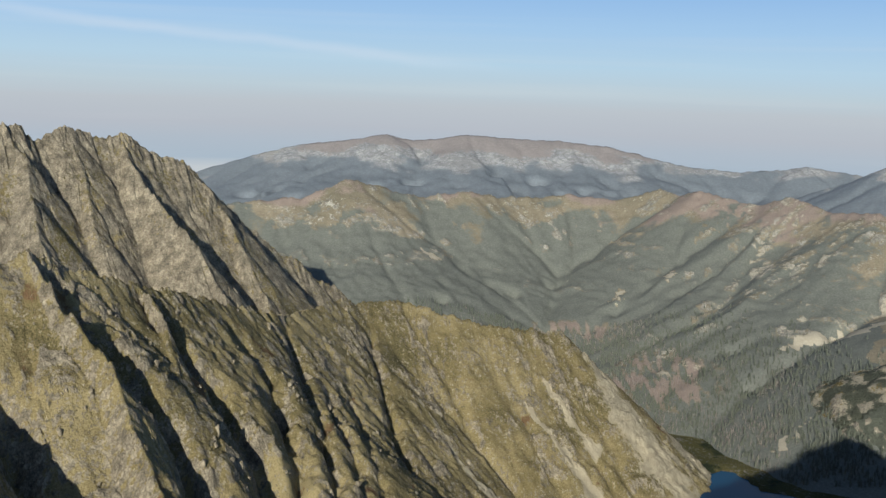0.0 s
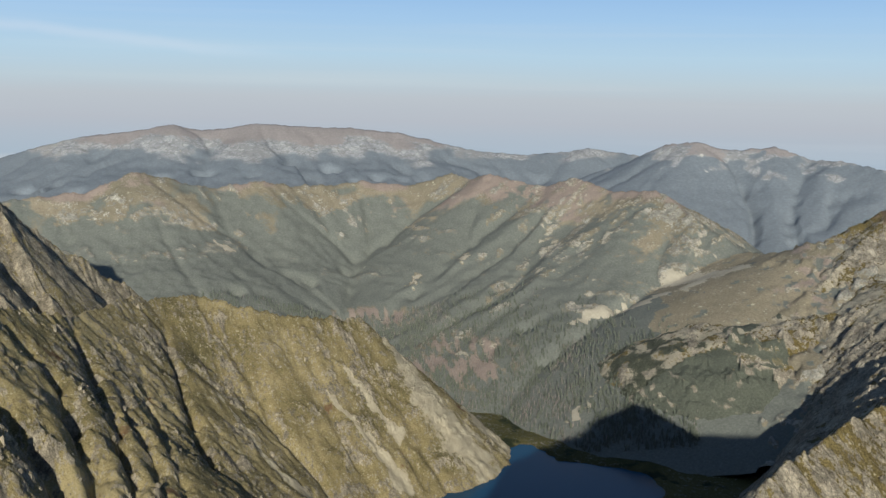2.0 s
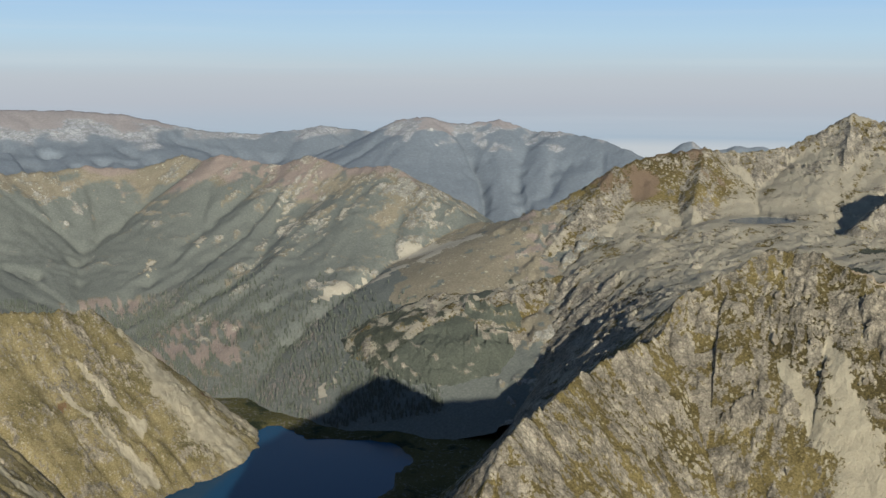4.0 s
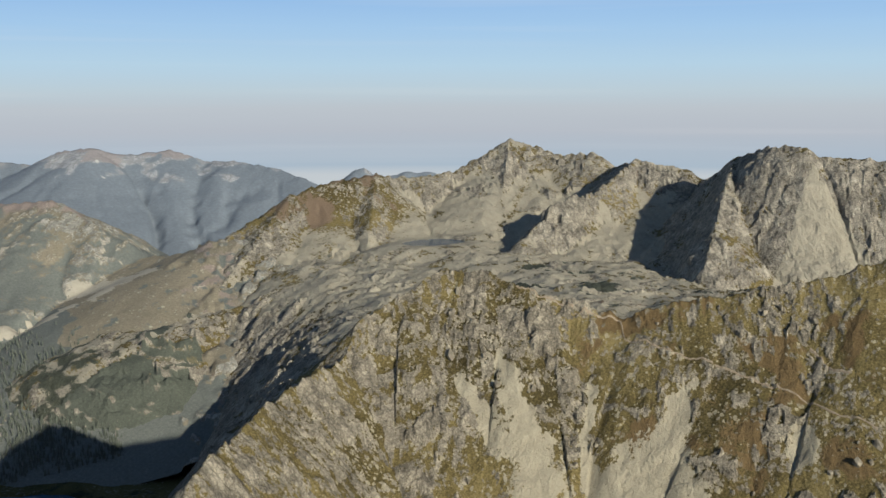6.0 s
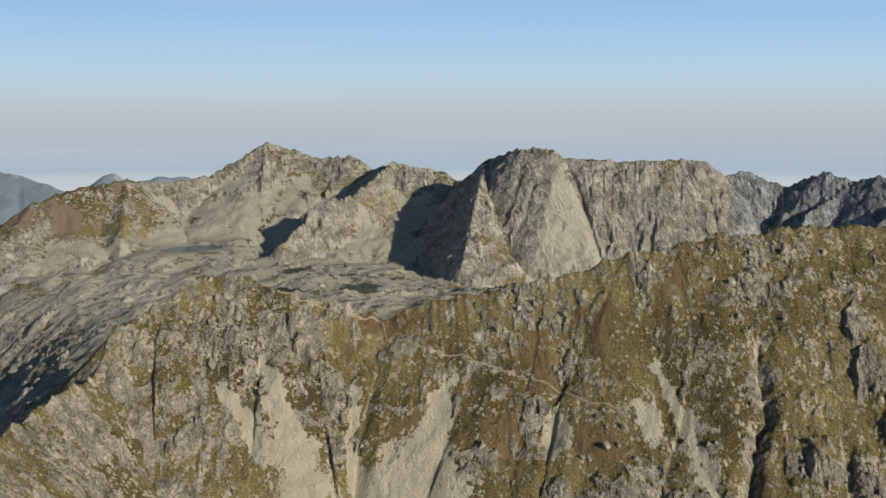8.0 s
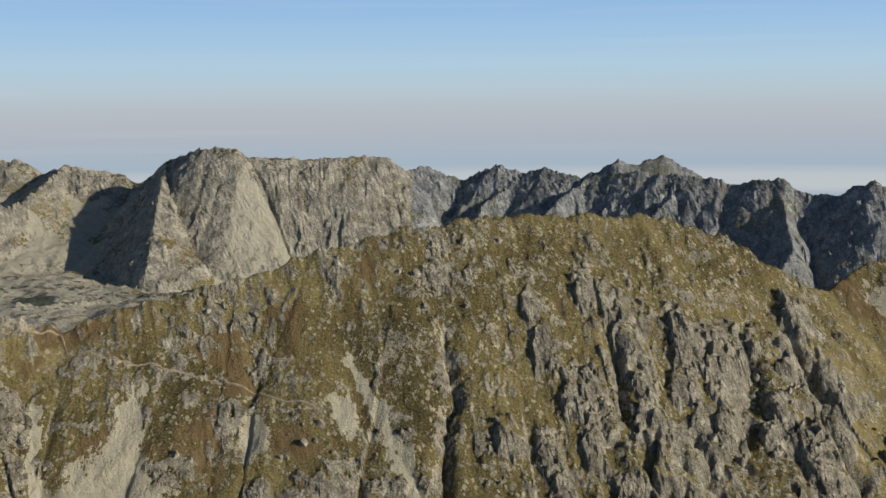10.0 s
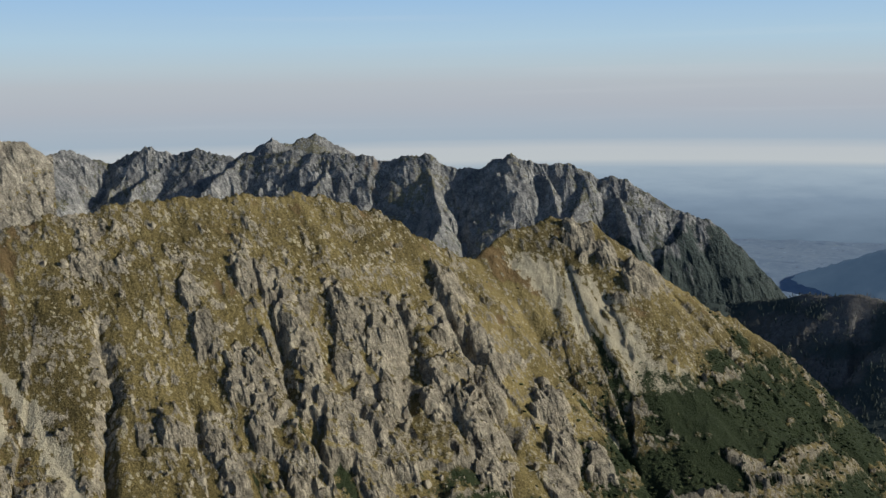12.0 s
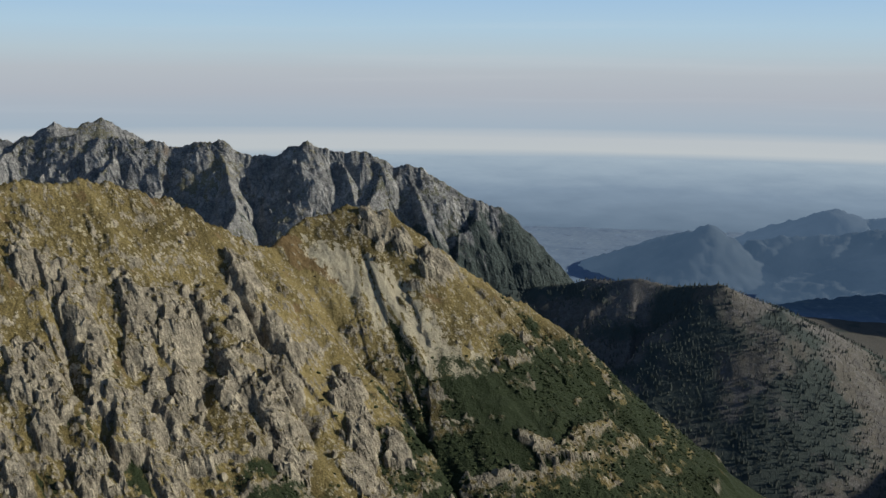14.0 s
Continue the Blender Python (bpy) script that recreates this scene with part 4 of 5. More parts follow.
def green_surface(X, Y):
    h, s, d, which, room = massif(X, Y, GREEN)
    az = np.degrees(np.arctan2(X, Y))
    worn, wet = green_wear(X, Y)
    meadow = (which == 1) * 1.0
    craggy = smooth(11, 17, az) * (1 - meadow)
    tame = smooth(0, 120, h) * (1 - 0.9 * meadow)
    Z = relief(X, Y, h, s, d, room * tame, (6, 40), ((260, 1800, 22),), 0.5 + 1.6 * tame, 63) + worn * smooth(10, 90, np.abs(d)) * (0.25 + 0.75 * tame)
    some = 0.16 + 0.5 * fbm(X / 170, Y / 170, 3, 9) + 0.40 * craggy * smooth(120, 200, h)
    big = outcrops(X, Y, s, d, 26, some, 441, 2.0) * (1 - meadow)
    upper = meadow * smooth(27.5, 30.5, az + 2 * fbm(X / 50, Y / 50, 3, 77))
    big = np.maximum(big, outcrops(X, Y, s, d, 34, 0.6 * upper, 449, 1.4))
    mid = outcrops(X, Y, s, d, 11, some + 0.5 * upper, 447, 1.6) * (1 - 0.8 * meadow * (1 - upper))
    Z = Z + (big * 3.5 + mid * 2.2) * (0.3 + 0.7 * tame) + upper * (9 * big + 4 * mid)
    wood = 0.95 * smooth(340, 190, Z + 60 * fbm(X / 130, Y / 130, 4, 4) - 30 * craggy)
    field = smooth(0.3, 0.6, meadow * smooth(95, 140, Z + 22 * fbm(X / 40, Y / 40, 4, 71)) * smooth(21.5, 23.5, az + 1.2 * fbm(X / 60, Y / 60, 3, 73)) * smooth(31.8, 29.5, az + 1.5 * fbm(X / 45, Y / 45, 3, 75)))
    pine = (wood + 0.5 * meadow) * (1 - field) * (1 - 0.8 * upper) - 0.5 * big - 0.4 * mid - 0.15 * craggy + 0.35 * meadow * fbm(X / 35, Y / 35, 4, 72)
    grass = 0.85 - 0.45 * big - 0.45 * mid + 0.2 * fbm(X / 150, Y / 150, 3, 6) + field
    pale = np.maximum(0.5 * big, mid) * smooth(0.0, 0.45, fbm(X / 140, Y / 140, 3, 19) + 0.45 * craggy)
    chute = smooth(0.6, 0.95, wet) * smooth(60, 160, Z) * smooth(-0.2, 0.5, fbm(X / 200, Y / 200, 2, 24))
    fans = streaks(X + 17 * fbm(X / 24, Y / 24, 4, 53), Y + 17 * fbm(X / 24, Y / 24, 4, 54), MEADOW_SCREE)
    scree = 0.42 * pale + 1.2 * fans + (0.02 + 0.25 * fbm(X / 120, Y / 120, 3, 23) + 0.14 * craggy) * (1 - meadow) + 0.22 * chute + upper * (0.02 + 0.5 * fbm(X / 40, Y / 40, 4, 76))
    blight = streaks(X, Y, BLIGHT) * smooth(-0.5, 0.3, fbm(X / 14, Y / 90, 3, 35))
    dead = np.maximum(np.clip(fbm(X / 90, Y / 260, 3, 33) * 1.6, 0, 1) * smooth(150, 60, Z) * 0.5, blight)
    pine = pine - 1.1 * blight - 1.6 * smooth(0.4, 0.6, fans) + 0.5 * field * smooth(0.1, 0.5, fbm(X / 22, Y / 22, 4, 78)) + upper * (0.30 + 0.7 * fbm(X / 20, Y / 20, 4, 79))
    rust = 1.0 * blight + 0.5 * upper + 1.0 * smooth(220, 320, Z + 60 * fbm(X / 160, Y / 160, 3, 37)) * 0.72 - 0.5 * big + 0.25 * field * fbm(X / 50, Y / 50, 3, 74)
    return Z, dict(grass=grass, scree=scree, pine=pine, rust=rust), wood * (1 - field), dead


def make_green_range():
    X, Y = fan(spans((-30, 36, 0.13)), spans((1500, 2900, 7.0), (2900, 3500, 30)))
    Z, fields, wood, dead = green_surface(X, Y)
    az = np.degrees(np.arctan2(X, Y))
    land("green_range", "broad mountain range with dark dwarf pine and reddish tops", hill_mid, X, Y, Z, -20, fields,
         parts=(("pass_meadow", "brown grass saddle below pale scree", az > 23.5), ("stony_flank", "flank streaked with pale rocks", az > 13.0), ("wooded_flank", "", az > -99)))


MEADOW_SCREE = [(842, 1959, 18, 886, 1914, 30), (886, 1914, 30, 935, 1868, 16), (626, 1905, 6, 697, 1917, 16), (697, 1917, 16, 764, 1896, 18), (764, 1896, 18, 794, 1903, 12),
                (837, 1875, 14, 909, 1891, 14), (603, 1640, 2, 516, 1581, 6), (400, 2355, 5, 380, 2320, 9), (520, 2400, 4, 500, 2360, 8), (-46, 2477, 5, -20, 2460, 10)]
BLIGHT = [(230, 2255, 30, 340, 2194, 36), (327, 1911, 45, 427, 1832, 50), (383, 1985, 30, 440, 1900, 40)]


LIMESTONE = [(1436, 3215, 10, 1437, 3118, 36), (1437, 3118, 36, 1413, 2975, 28), (1224, 3269, 10, 1215, 3235, 26), (1431, 2921, 18, 1384, 2793, 40)]


def make_far_ranges():
    X, Y = fan(spans((-28, 44, 0.13)), spans((2900, 3900, 13), (3900, 4500, 16)))
    h, s, d, which, room = massif(X, Y, [(D, (0.40, 300, 0.22), (0.5, 500, 0.5))])
    worn, wet = carve(lambda X, Y: massif(X, Y, [(D, (0.40, 300, 0.22), (0.5, 500, 0.5))])[0] + 50 * ridged(X / 600, Y / 600, 2, 78), (-1500, 1900, 2800, 4560), 13.0, 9, 0.16, 77)(X, Y)
    Z = relief(X, Y, h, s, d, room, (4, 60), ((260, 1200, 16), (90, 500, 9)), 2.0, 77) + smooth(10, 160, np.abs(d)) * worn * 1.3
    f = dict(grass=0.35 + 0.4 * fbm(X / 200, Y / 200, 3, 6), pine=0.8 * smooth(370, 260, Z) + 0.3 * fbm(X / 150, Y / 150, 3, 4), scree=0.32 * fbm(X / 90, Y / 90, 4, 9), rust=0.9 * smooth(300, 390, Z + 40 * fbm(X / 200, Y / 200, 3, 12)))
    az = np.degrees(np.arctan2(X, Y))
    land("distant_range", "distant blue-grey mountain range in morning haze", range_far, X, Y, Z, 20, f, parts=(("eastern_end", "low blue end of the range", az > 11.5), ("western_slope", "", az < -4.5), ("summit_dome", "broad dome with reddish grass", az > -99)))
    h, s, d, which, room = massif(X, Y, [(D2, (0.5, 300, 0.35), (0.5, 500, 0.5)), (T, (0.9, 60, 0.5), (0.9, 60, 0.5))])
    worn, wet = carve(lambda X, Y: massif(X, Y, [(D2, (0.5, 300, 0.35), (0.5, 500, 0.5))])[0] + 40 * ridged(X / 420, Y / 420, 2, 79), (900, 2500, 2300, 3700), 9.0, 9, 0.16, 83)(X, Y)
    Z = relief(X, Y, h, s, d, room, (5, 50), ((200, 900, 14),), 2.0, 83) + smooth(10, 120, np.abs(d)) * worn * 1.2
    f = dict(grass=0.30 + 0.4 * fbm(X / 200, Y / 200, 3, 6), pine=0.95 * smooth(410, 300, Z + 60 * fbm(X / 90, Y / 90, 4, 4)) - 0.12 * smooth(0.5, 0.2, wet), scree=0.42 * fbm(X / 80, Y / 80, 4, 9) - 0.05 + 0.75 * streaks(X + 30 * fbm(X / 60, Y / 60, 3, 84), Y + 30 * fbm(X / 60, Y / 60, 3, 85), LIMESTONE), rust=0.8 * smooth(330, 390, Z + 40 * fbm(X / 120, Y / 120, 3, 12)))
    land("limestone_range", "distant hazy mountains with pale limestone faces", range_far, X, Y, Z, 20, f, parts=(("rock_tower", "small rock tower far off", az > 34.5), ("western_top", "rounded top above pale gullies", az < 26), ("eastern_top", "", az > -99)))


def right_surface(X, Y):
    h, s, d, which, room = massif(X, Y, [(R, (0.5, 250, 0.42), (0.5, 400, 0.4))])
    Z = relief(X, Y, h, s, d, room, (4, 40), ((180, 800, 24),), 1.2, 91)
    Z = np.where(Z < 60, 60 - (60 - Z) * 1.5, Z)
    f = dict(grass=0.5 + 0.4 * fbm(X / 120, Y / 120, 3, 6), pine=0.5 + 0.5 * fbm(X / 110, Y / 110, 3, 4), scree=0.3 * fbm(X / 50, Y / 50, 3, 9) + streaks(X, Y, [(1330, -735, 7, 1345, -748, 9)]), rust=0.0)
    return Z, f


def make_right_hills():
    X, Y = fan(spans((98, 140, 0.15)), spans((1050, 1900, 7), (1900, 2400, 25)))
    Z, f = right_surface(X, Y)
    land("wooded_hill", "dark forested hill with patches of grey dead trees", valley_wood, X, Y, Z, -20, f)


def make_blue_hills():
    """Foothills so far out that haze leaves no more of them than a blue shape."""
    # lo and hi are haze blues put into the emission colour
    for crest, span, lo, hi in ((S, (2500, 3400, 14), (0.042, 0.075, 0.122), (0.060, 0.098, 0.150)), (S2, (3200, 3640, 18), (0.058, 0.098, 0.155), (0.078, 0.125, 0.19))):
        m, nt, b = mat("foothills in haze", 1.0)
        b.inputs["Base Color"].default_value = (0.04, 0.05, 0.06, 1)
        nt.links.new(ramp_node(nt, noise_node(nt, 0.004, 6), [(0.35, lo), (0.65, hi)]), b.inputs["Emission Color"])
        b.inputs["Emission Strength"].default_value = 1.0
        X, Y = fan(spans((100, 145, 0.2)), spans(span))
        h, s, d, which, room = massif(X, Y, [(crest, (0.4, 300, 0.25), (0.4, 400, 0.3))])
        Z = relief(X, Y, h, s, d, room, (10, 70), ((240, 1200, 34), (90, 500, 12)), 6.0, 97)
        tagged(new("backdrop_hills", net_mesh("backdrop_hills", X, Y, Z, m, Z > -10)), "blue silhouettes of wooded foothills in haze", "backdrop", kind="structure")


def make_home_peak():
    """The unseen summit below the viewpoint and the ridges added to close the place behind it."""
    X, Y = np.meshgrid(np.arange(-1500, 1900, 14.0), np.arange(-2200, 420, 14.0))
    # the unseen south-eastern crest is set to throw shadow into the right valley
    ridges = [([(-390, 225, 440), (-250, 20, 400), (-60, -70, 400), (120, -300, 340), (420, -700, 210), (860, -1250, 250), (1058, -1487, 300), (1389, -1870, 300), (1600, -2100, 320)], (0.8, 300, 0.6), (0.8, 300, 0.6)),
              ([(-60, -70, 400), (-400, -500, 330), (-900, -1200, 300)], (0.7, 300, 0.5), (0.7, 300, 0.5))]
    h, s, d, which, room = massif(X, Y, ridges)
    Z = relief(X, Y, h, s, d, room, (5, 20), ((90, 400, 10),), 2.0, 101)
    land("summit_ridge", "unseen added granite summit ridge with autumn grass", rock_mid, X, Y, Z, -20, dict(grass=0.5 + 0.3 * fbm(X / 80, Y / 80, 3, 2), scree=0.0, pine=0.0, rust=0.0), kind="structure")


def make_ground():
    X, Y = fan(np.arange(0, 360.01, 0.5), spans((0.01, 1000, 50), (1000, 2000, 12), (2000, 4951, 50)))
    Z = ground_height(X, Y)
    lake = lake_field(X, Y)
    Z = Z + 9 * smooth(1.0, 1.12, lake) * smooth(2200, 1700, np.hypot(X, Y)) - 8 * smooth(1.0, 0.8, lake) + 3 * fbm(X / 80, Y / 80, 4, 2) * smooth(1.05, 1.4, lake)
    far = smooth(2100, 2700, np.hypot(X, Y))
    me = net_mesh("ground", X, Y, Z, valley_floor, None, dict(grass=0.75 + 0.2 * fbm(X / 60, Y / 60, 3, 4), scree=0.0, pine=0.25 + 0.5 * fbm(X / 60, Y / 60, 4, 9), rust=0.3 * fbm(X / 50, Y / 50, 3, 5)))
    ob = tagged(new("ground", me), "valley floor of grass, forest and hazy lowland", "ground", kind="structure")
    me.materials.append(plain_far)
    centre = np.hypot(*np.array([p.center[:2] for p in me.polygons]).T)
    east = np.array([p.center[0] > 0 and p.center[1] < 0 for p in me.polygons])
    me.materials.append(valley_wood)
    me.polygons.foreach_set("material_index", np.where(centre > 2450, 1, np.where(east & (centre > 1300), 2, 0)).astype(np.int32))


def lake_field(X, Y):
    """Below 1 inside the lake's shore."""
    cx, cy = 420, 1345
    a = np.degrees(np.arctan2(X - cx, Y - cy)) % 360
    shore = np.interp(a, [0, 5, 18, 45, 75, 100, 130, 170, 210, 250, 275, 300, 330, 360], [172, 178, 100, 112, 138, 140, 115, 150, 190, 190, 172, 150, 135, 172])
    return np.hypot(X - cx, Y - cy) / shore + 0.04 * fbm(X / 40, Y / 40, 3, 15)


valley_floor = mountain_material("valley meadow", ((0.10, 0.10, 0.08), (0.16, 0.15, 0.12), (0.24, 0.22, 0.18)), ((0.05, 0.055, 0.02), (0.09, 0.085, 0.03), (0.14, 0.12, 0.05)),
                                 SCREE, (0.025, 0.035, 0.018), 2.0, 0.8)


def make_backdrop():
    """The lowland far out, veiled by the morning's haze, up to the edge of the sky."""
    m, nt, b = mat("far lowland in haze", 1.0)
    tc, sep = nt.nodes.new("ShaderNodeTexCoord"), nt.nodes.new("ShaderNodeSeparateXYZ")
    nt.links.new(tc.outputs["Object"], sep.inputs[0])
    # haze painted as emission, paler the higher the sheet rises
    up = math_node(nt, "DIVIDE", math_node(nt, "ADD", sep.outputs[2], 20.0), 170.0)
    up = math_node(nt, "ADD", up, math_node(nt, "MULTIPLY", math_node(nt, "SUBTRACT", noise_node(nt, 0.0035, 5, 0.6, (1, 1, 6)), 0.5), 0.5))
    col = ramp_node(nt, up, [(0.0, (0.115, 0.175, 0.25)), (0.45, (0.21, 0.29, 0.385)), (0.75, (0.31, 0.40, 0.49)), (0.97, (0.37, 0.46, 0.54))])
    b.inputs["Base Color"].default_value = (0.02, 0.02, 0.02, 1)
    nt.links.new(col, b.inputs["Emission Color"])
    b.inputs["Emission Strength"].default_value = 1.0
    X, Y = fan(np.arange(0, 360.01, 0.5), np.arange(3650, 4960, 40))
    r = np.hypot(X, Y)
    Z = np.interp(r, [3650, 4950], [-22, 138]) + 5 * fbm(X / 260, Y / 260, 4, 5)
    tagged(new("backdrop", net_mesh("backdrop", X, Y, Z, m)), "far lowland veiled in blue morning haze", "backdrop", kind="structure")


def make_lake():
    m, nt, b = mat("lake water", 0.12)
    b.inputs["Base Color"].default_value = (0.008, 0.06, 0.125, 1)
    b.inputs["Specular IOR Level"].default_value = 0.10
    bump = nt.nodes.new("ShaderNodeBump")
    bump.inputs["Strength"].default_value, bump.inputs["Distance"].default_value = 0.12, 0.3
    nt.links.new(noise_node(nt, 0.5, 4), bump.inputs["Height"])
    nt.links.new(bump.outputs[0], b.inputs["Normal"])
    X, Y = np.meshgrid(np.arange(200, 620, 12.0), np.arange(1120, 1570, 12.0))
    me = net_mesh("lake", X, Y, X * 0, m)
    tagged(new("lake", me), "deep blue mountain lake in the valley", "lake", kind="structure")
    X, Y = np.meshgrid(np.arange(TARN[0] - 90, TARN[0] + 91, 10.0), np.arange(TARN[1] - 64, TARN[1] + 65, 8.0))
    me = net_mesh("tarn", X, Y, X * 0 + TARN[2], m, tarn_field(X, Y) < 1.25)
    tagged(new("tarn", me), "small grey tarn on the stony cirque floor", "lake", kind="structure")


make_ground()
make_lake()
make_backdrop()
near_ridge = make_near_ridge()
left_ridge = make_left_ridge()
make_grey_peak()
make_cirque()
make_green_range()
make_far_ranges()
make_right_hills()
make_blue_hills()
make_home_peak()


# ---------------------------------------------------------------- rocks, trails, trees
def rock_mesh(name, seed, tall=1.0, points=16):
    """An angular block of granite about 1 m across, its foot at the origin's height."""
    rng = random.Random(seed)
    bm = bmesh.new()
    for _ in range(points):
        v = Vector((rng.gauss(0, 1), rng.gauss(0, 1), rng.gauss(0, 1))).normalized() * rng.uniform(0.42, 0.56)
        bm.verts.new((v.x, v.y, v.z * tall))
    hull = bmesh.ops.convex_hull(bm, input=bm.verts)
    bmesh.ops.delete(bm, geom=[v for v in bm.verts if not v.link_faces], context="VERTS")
    me = bpy.data.meshes.new(name)
    bm.to_mesh(me)
    bm.free()
    return me


def joined(name, copies, material):
    """One mesh of many: copies are (mesh, 4x4 matrix)."""
    verts, faces, start = [], [], 0
    cache = {}
    for me, m in copies:
        if me not in cache:
            cache[me] = (np.array([v.co[:] for v in me.vertices]), [tuple(p.vertices) for p in me.polygons])
        co, fa = cache[me]
        mm = np.array(m)
        verts.append(co @ mm[:3, :3].T + mm[:3, 3])
        faces += [tuple(i + start for i in f) for f in fa]
        start += len(co)
    me = bpy.data.meshes.new(name)
    me.from_pydata(np.concatenate(verts).tolist(), [], faces)
    me.materials.append(material)
    return me


def scatter_crags(root, surface, count, az_span, r_span, sizes, seed, most_off):
    """Blocks that stand out of a ridge, each a piece of its own, and a field of smaller stones."""
    rng = np.random.default_rng(seed)
    a, r = np.radians(rng.uniform(*az_span, count * 60)), rng.uniform(*r_span, count * 60)
    X, Y = r * np.sin(a), r * np.cos(a)
    Z, fields, stony, d = surface(X, Y)
    ok = np.flatnonzero((d > 2) & (d < most_off) & (Z > 60) & (fields["scree"] < 0.3) & (rng.random(len(X)) < stony ** 2))
    kinds = [rock_mesh("crag", seed + k, 1.25, 18) for k in range(9)]
    for me in kinds:
        me.materials.append(rock_near)
    for k, i in enumerate(ok[:count]):
        ob = new("crag", kinds[k % 9])
        ob.parent = root
        size = rng.uniform(*sizes) * (0.6 + 0.8 * rng.random() ** 2)
        ob.matrix_basis = pose(X[i], Y[i], Z[i] + 0.12 * size, rng.uniform(-14, 14), rng.uniform(-14, 14), rng.uniform(0, 360)) @ Matrix.Diagonal((size, size * rng.uniform(0.6, 1.0), size * rng.uniform(0.8, 1.5), 1))
    small = [rock_mesh("stone", seed + 40 + k, 0.8, 10) for k in range(5)]
    copies = []
    for k, i in enumerate(ok[count:count + 5000]):
        size = rng.uniform(0.8, 2.6)
        copies.append((small[k % 5], pose(X[i], Y[i], Z[i] + 0.15 * size, *rng.uniform(-25, 25, 2), rng.uniform(0, 360)) @ Matrix.Diagonal((size, size, size, 1))))
    me = joined("boulders", copies, rock_near)
    tagged(new("boulders", me), "countless pale granite boulders lying on the slope", "boulders", kind="stuff")


scatter_crags(near_ridge, near_surface, 300, (40, 104), (440, 850), (2.4, 5.5), 5, 210)
scatter_crags(left_ridge, left_surface, 200, (-24, 8), (700, 1500), (2.5, 5.5), 9, 260)


def make_trail(name, label, surface, stops, width, seed):
    """A worn path laid on a slope through the given places."""
    m = trail_dirt
    pts = np.array(stops, float)
    leg = np.concatenate([[0], np.cumsum(np.hypot(*np.diff(pts, axis=0).T))])
    q = np.arange(0, leg[-1], 1.2)
    x, y = np.interp(q, leg, pts[:, 0]), np.interp(q, leg, pts[:, 1])
    x, y = x + 0.9 * fbm(q / 14, q * 0 + seed, 2, seed), y + 0.9 * fbm(q / 14, q * 0 + seed + 9, 2, seed)
    tx, ty = np.gradient(x), np.gradient(y)
    n = np.hypot(tx, ty)
    offs = np.array([-1.2, -0.5, 0.0, 0.5, 1.2])[:, None] * width * (0.75 + 0.4 * np.abs(fbm(q / 6, q * 0, 2, seed + 3)))
    X, Y = x + offs * ty / n, y - offs * tx / n
    Z = surface(X.ravel(), Y.ravel())[0].reshape(X.shape)
    Z = Z + np.array([-0.5, 0.5, 0.6, 0.5, -0.5])[:, None]
    tagged(new(name, net_mesh(name, X, Y, Z, m)), label, "path", kind="structure")


def dirt_material():
    m, nt, b = mat("trodden gravel")
    nt.links.new(ramp_node(nt, noise_node(nt, 0.6, 6), [(0.3, (0.22, 0.17, 0.115)), (0.7, (0.38, 0.31, 0.225))]), b.inputs["Base Color"])
    return m


trail_dirt = dirt_material()
make_trail("path_saddle", "pale worn footpath across the brown saddle", near_surface, [(473, 455), (478, 444), (485, 432), (490, 418), (505, 399), (497, 389), (503, 360), (509, 344), (513, 327), (522, 289), (521, 270), (523, 245)], 0.5, 3)
make_trail("path_upper", "short reddish worn footpath on the slope", near_surface, [(544, 297), (539, 281), (539, 270)], 0.8, 5)


def spruce_mesh(seed, dead=False):
    rng = random.Random(seed)
    bm = bmesh.new()

    def cone(z0, z1, r0, r1, n):
        lo = [bm.verts.new((math.cos(6.2832 * k / n) * r0 * rng.uniform(0.7, 1.2), math.sin(6.2832 * k / n) * r0 * rng.uniform(0.7, 1.2), z0 + rng.uniform(-0.03, 0.03))) for k in range(n)]
        if r1 > 0:
            hi = [bm.verts.new((math.cos(6.2832 * k / n) * r1, math.sin(6.2832 * k / n) * r1, z1)) for k in range(n)]
            for k in range(n):
                bm.faces.new((lo[k], lo[(k + 1) % n], hi[(k + 1) % n], hi[k]))
        else:
            tip = bm.verts.new((0, 0, z1))
            for k in range(n):
                bm.faces.new((lo[k], lo[(k + 1) % n], tip))
    cone(-0.1, 0.5, 0.022, 0.016, 4)
    if dead:
        cone(0.4, 1.0, 0.016, 0, 4)
        for k in range(3):
            cone(0.30 + 0.2 * k, 0.42 + 0.2 * k, 0.075 - 0.018 * k, 0.012, 5)
    else:
        for k in range(4):
            cone(0.10 + 0.19 * k, 0.42 + 0.195 * k, 0.17 - 0.036 * k, 0, 6)
    me = bpy.data.meshes.new("spruce")
    bm.to_mesh(me)
    bm.free()
    return me


def plain_material(name, lo, hi, scale):
    m, nt, b = mat(name)
    info = nt.nodes.new("ShaderNodeNewGeometry")
    mixed = math_node(nt, "ADD", math_node(nt, "MULTIPLY", info.outputs["Random Per Island"], 0.6), math_node(nt, "MULTIPLY", noise_node(nt, scale, 4), 0.4))
    nt.links.new(ramp_node(nt, mixed, [(0.2, lo), (0.8, hi)]), b.inputs["Base Color"])
    return m


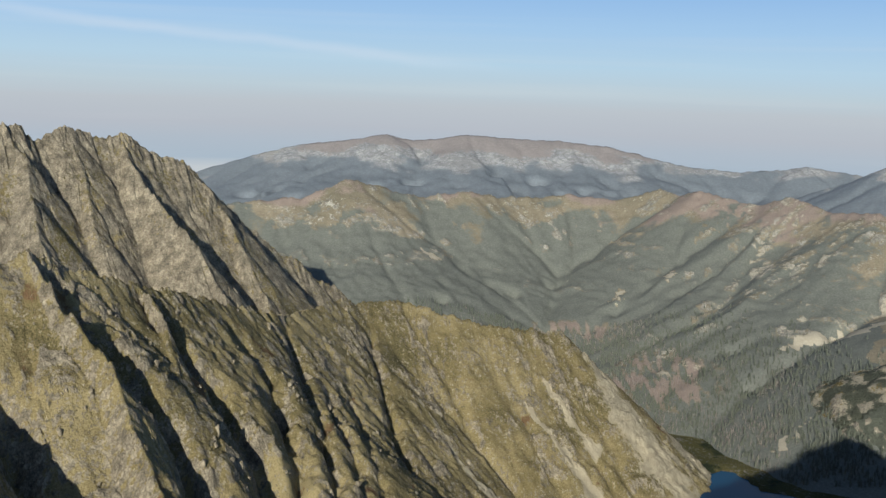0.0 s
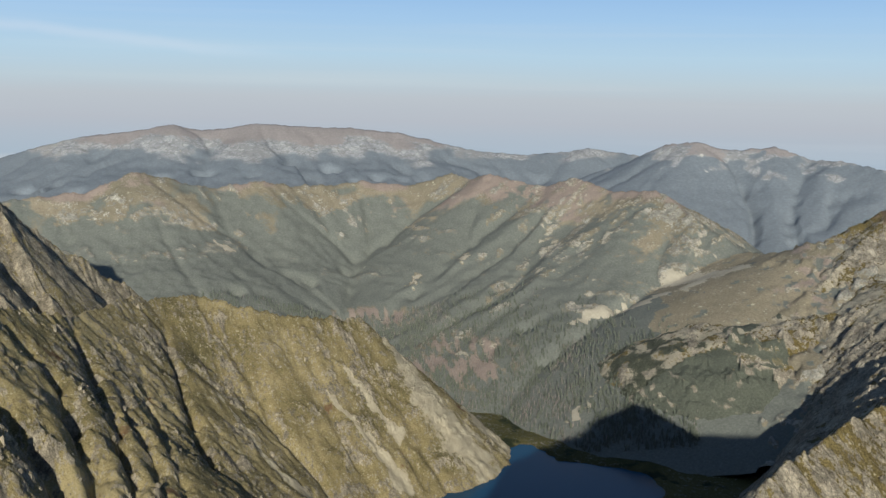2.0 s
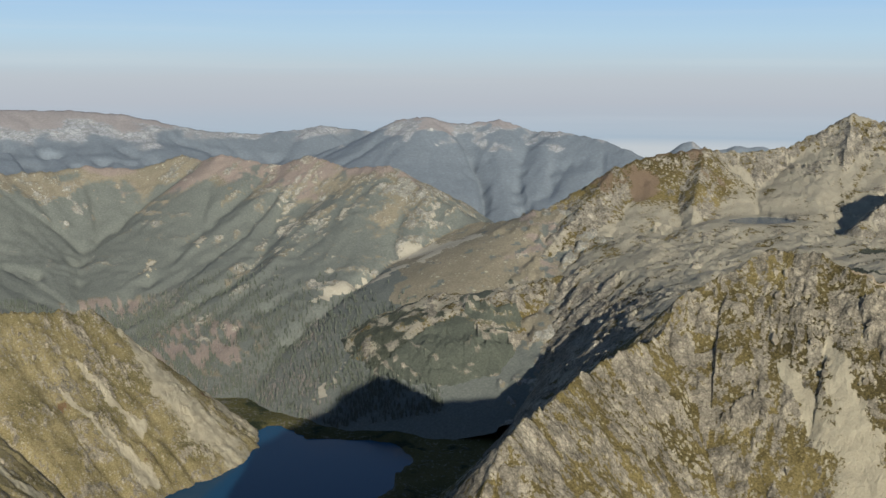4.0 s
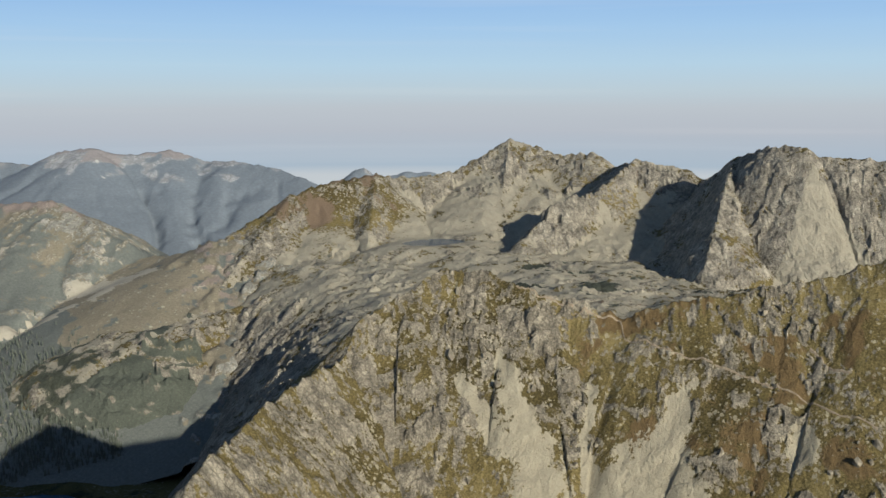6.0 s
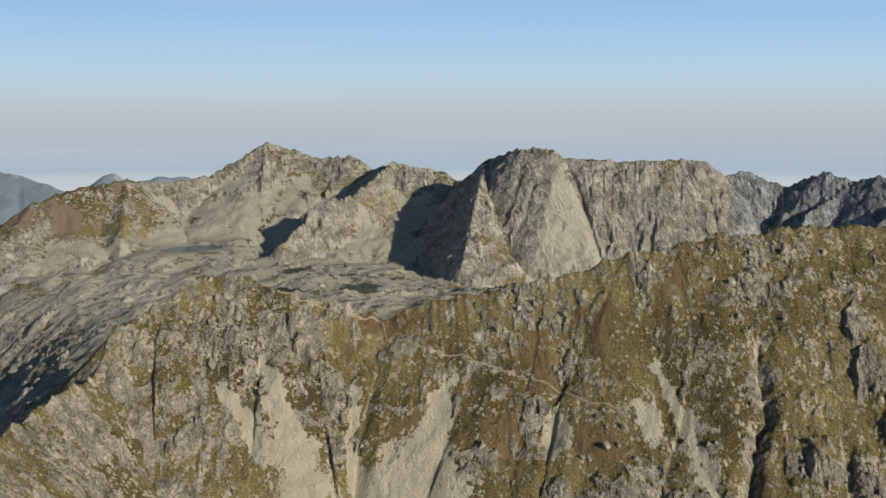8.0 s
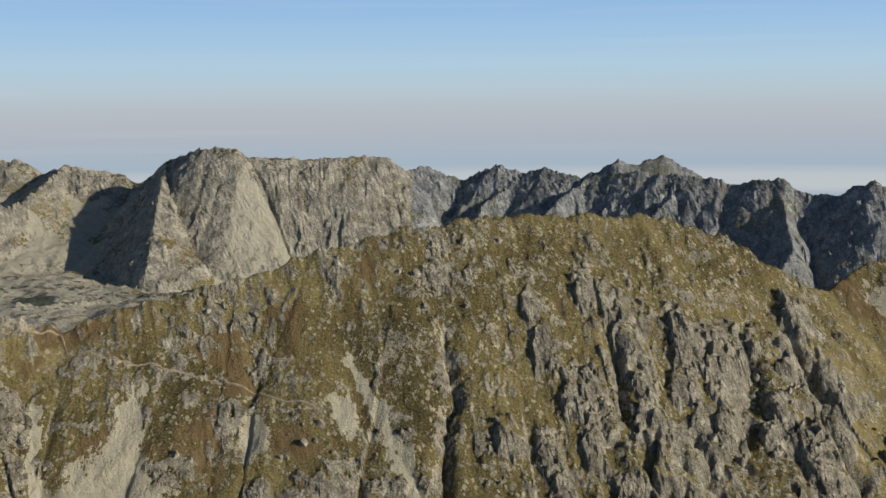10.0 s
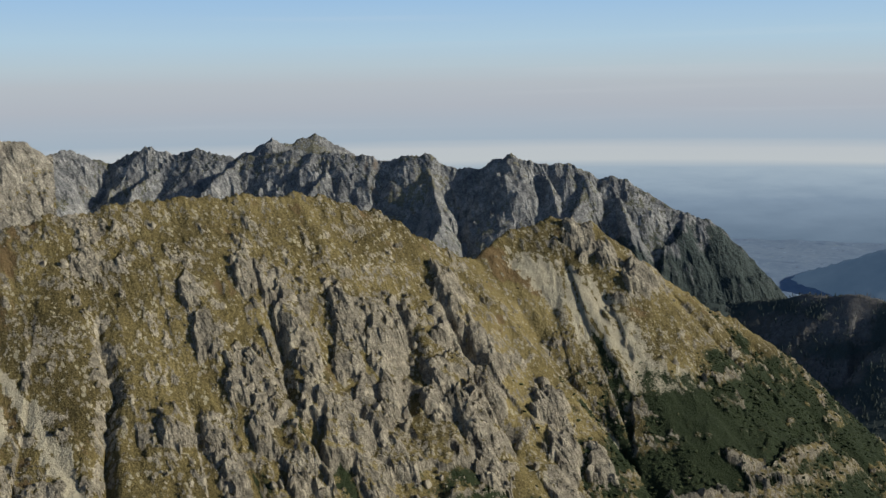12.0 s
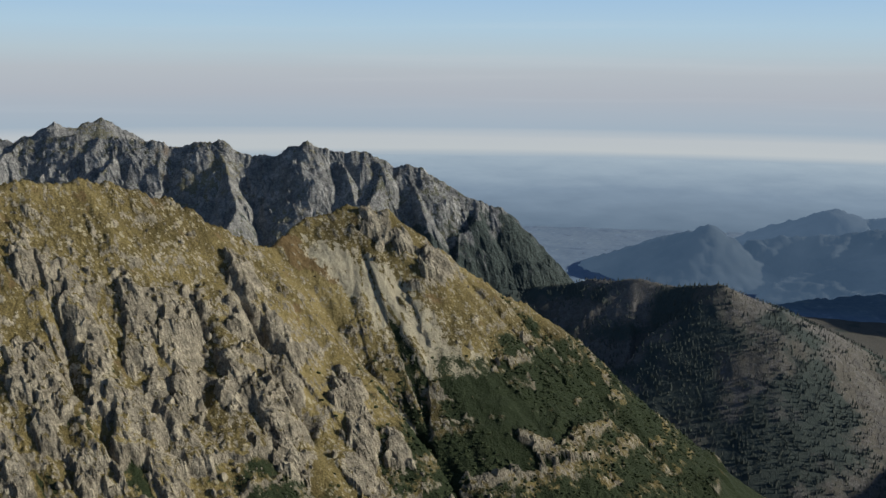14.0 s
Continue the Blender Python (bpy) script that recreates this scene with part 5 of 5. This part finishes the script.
def make_forest():
    # needle green holds painted haze, so it is pale for spruce
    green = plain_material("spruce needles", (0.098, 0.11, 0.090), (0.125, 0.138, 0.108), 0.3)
    grey = plain_material("dead spruce wood", (0.20, 0.175, 0.158), (0.29, 0.25, 0.23), 0.3)
    rng = np.random.default_rng(77)
    live_kinds, dead_kinds = [spruce_mesh(k) for k in range(4)], [spruce_mesh(k + 20, True) for k in range(3)]
    a, r = np.radians(rng.uniform(-2, 25, 40000)), rng.uniform(1560, 2250, 40000)
    X, Y = r * np.sin(a), r * np.cos(a)
    Z, fields, wood, dead = green_surface(X, Y)
    Z = np.maximum(Z, ground_height(X, Y) + 8)
    dense = smooth(150, 60, Z) * (0.35 + 0.65 * np.clip(0.5 + fbm(X / 70, Y / 70, 3, 61), 0, 1))
    ok = (rng.random(len(X)) < dense) & (lake_field(X, Y) > 1.12) & (fields["scree"] < 0.35) & (Z > 2)
    live, gone = [], []
    for i in np.flatnonzero(ok)[:8500]:
        size = rng.uniform(6, 12)
        m = pose(X[i], Y[i], Z[i] - 0.4, rng.uniform(-3, 3), rng.uniform(-3, 3), rng.uniform(0, 360)) @ Matrix.Diagonal((size, size, size, 1))
        if rng.random() < 0.04 + 1.2 * dead[i]:
            gone.append((dead_kinds[i % 3], m))
        else:
            live.append((live_kinds[i % 4], m))
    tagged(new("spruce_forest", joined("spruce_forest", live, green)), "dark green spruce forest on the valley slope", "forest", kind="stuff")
    tagged(new("dead_forest", joined("dead_forest", gone, grey)), "pale grey dead spruces among the forest", "forest", kind="stuff")


make_forest()


def make_far_forest():
    """Conifers on the hill above the far valley, many of them dead."""
    # needles take the same painted haze tint as the hill below them
    green = plain_material("hazed dark spruce needles", (0.072, 0.088, 0.080), (0.086, 0.098, 0.086), 0.3)
    grey = plain_material("bleached spruce wood", (0.105, 0.102, 0.096), (0.13, 0.122, 0.112), 0.3)
    rng = np.random.default_rng(78)
    kinds, gone_kinds = [spruce_mesh(k + 40) for k in range(3)], [spruce_mesh(k + 60, True) for k in range(3)]
    a, r = np.radians(rng.uniform(103, 126, 16000)), rng.uniform(1150, 1680, 16000)
    X, Y = r * np.sin(a), r * np.cos(a)
    Z = right_surface(X, Y)[0]
    patch = fbm(X / 110, Y / 110, 3, 4)
    live, gone = [], []
    for i in np.flatnonzero((Z > 0) & (rng.random(len(X)) < 0.55))[:6000]:
        size = rng.uniform(3.5, 6.5)
        m = pose(X[i], Y[i], Z[i] - 0.4, rng.uniform(-3, 3), rng.uniform(-3, 3), rng.uniform(0, 360)) @ Matrix.Diagonal((size * 1.7, size * 1.7, size, 1))
        if patch[i] + rng.uniform(-0.2, 0.2) < -0.30:
            gone.append((gone_kinds[i % 3], m))
        else:
            live.append((kinds[i % 3], m))
    tagged(new("hill_forest", joined("hill_forest", live, green)), "dark spruce forest covering the shaded hill", "forest", kind="stuff")
    tagged(new("hill_deadwood", joined("hill_deadwood", gone, grey)), "grey patches of dead spruces on the hill", "forest", kind="stuff")


make_far_forest()


def make_dwarf_pines():
    """Low thickets on the shoulder's flank."""
    m = plain_material("dwarf pine needles", (0.020, 0.030, 0.014), (0.050, 0.062, 0.028), 0.8)
    rng = np.random.default_rng(31)
    kinds = [rock_mesh("thicket", 300 + k, 0.55, 22) for k in range(5)]
    a, r = np.radians(rng.uniform(92, 116, 24000)), rng.uniform(500, 1050, 24000)
    X, Y = r * np.sin(a), r * np.cos(a)
    Z, fields, stony, d = near_surface(X, Y)
    ok = np.flatnonzero((fields["pine"] + rng.uniform(-0.25, 0.25, len(X)) > 0.42) & (fields["scree"] < 0.4) & (d > -20))
    copies = []
    for k, i in enumerate(ok[:5200]):
        size = rng.uniform(1.6, 4.2)
        copies.append((kinds[k % 5], pose(X[i], Y[i], Z[i] + 0.1 * size, *rng.uniform(-20, 20, 2), rng.uniform(0, 360)) @ Matrix.Diagonal((size, size * rng.uniform(0.6, 1), size * 0.8, 1))))
    tagged(new("dwarf_pines", joined("dwarf_pines", copies, m)), "dark green thickets of dwarf pine on the slope", "shrubs", kind="stuff")


make_dwarf_pines()
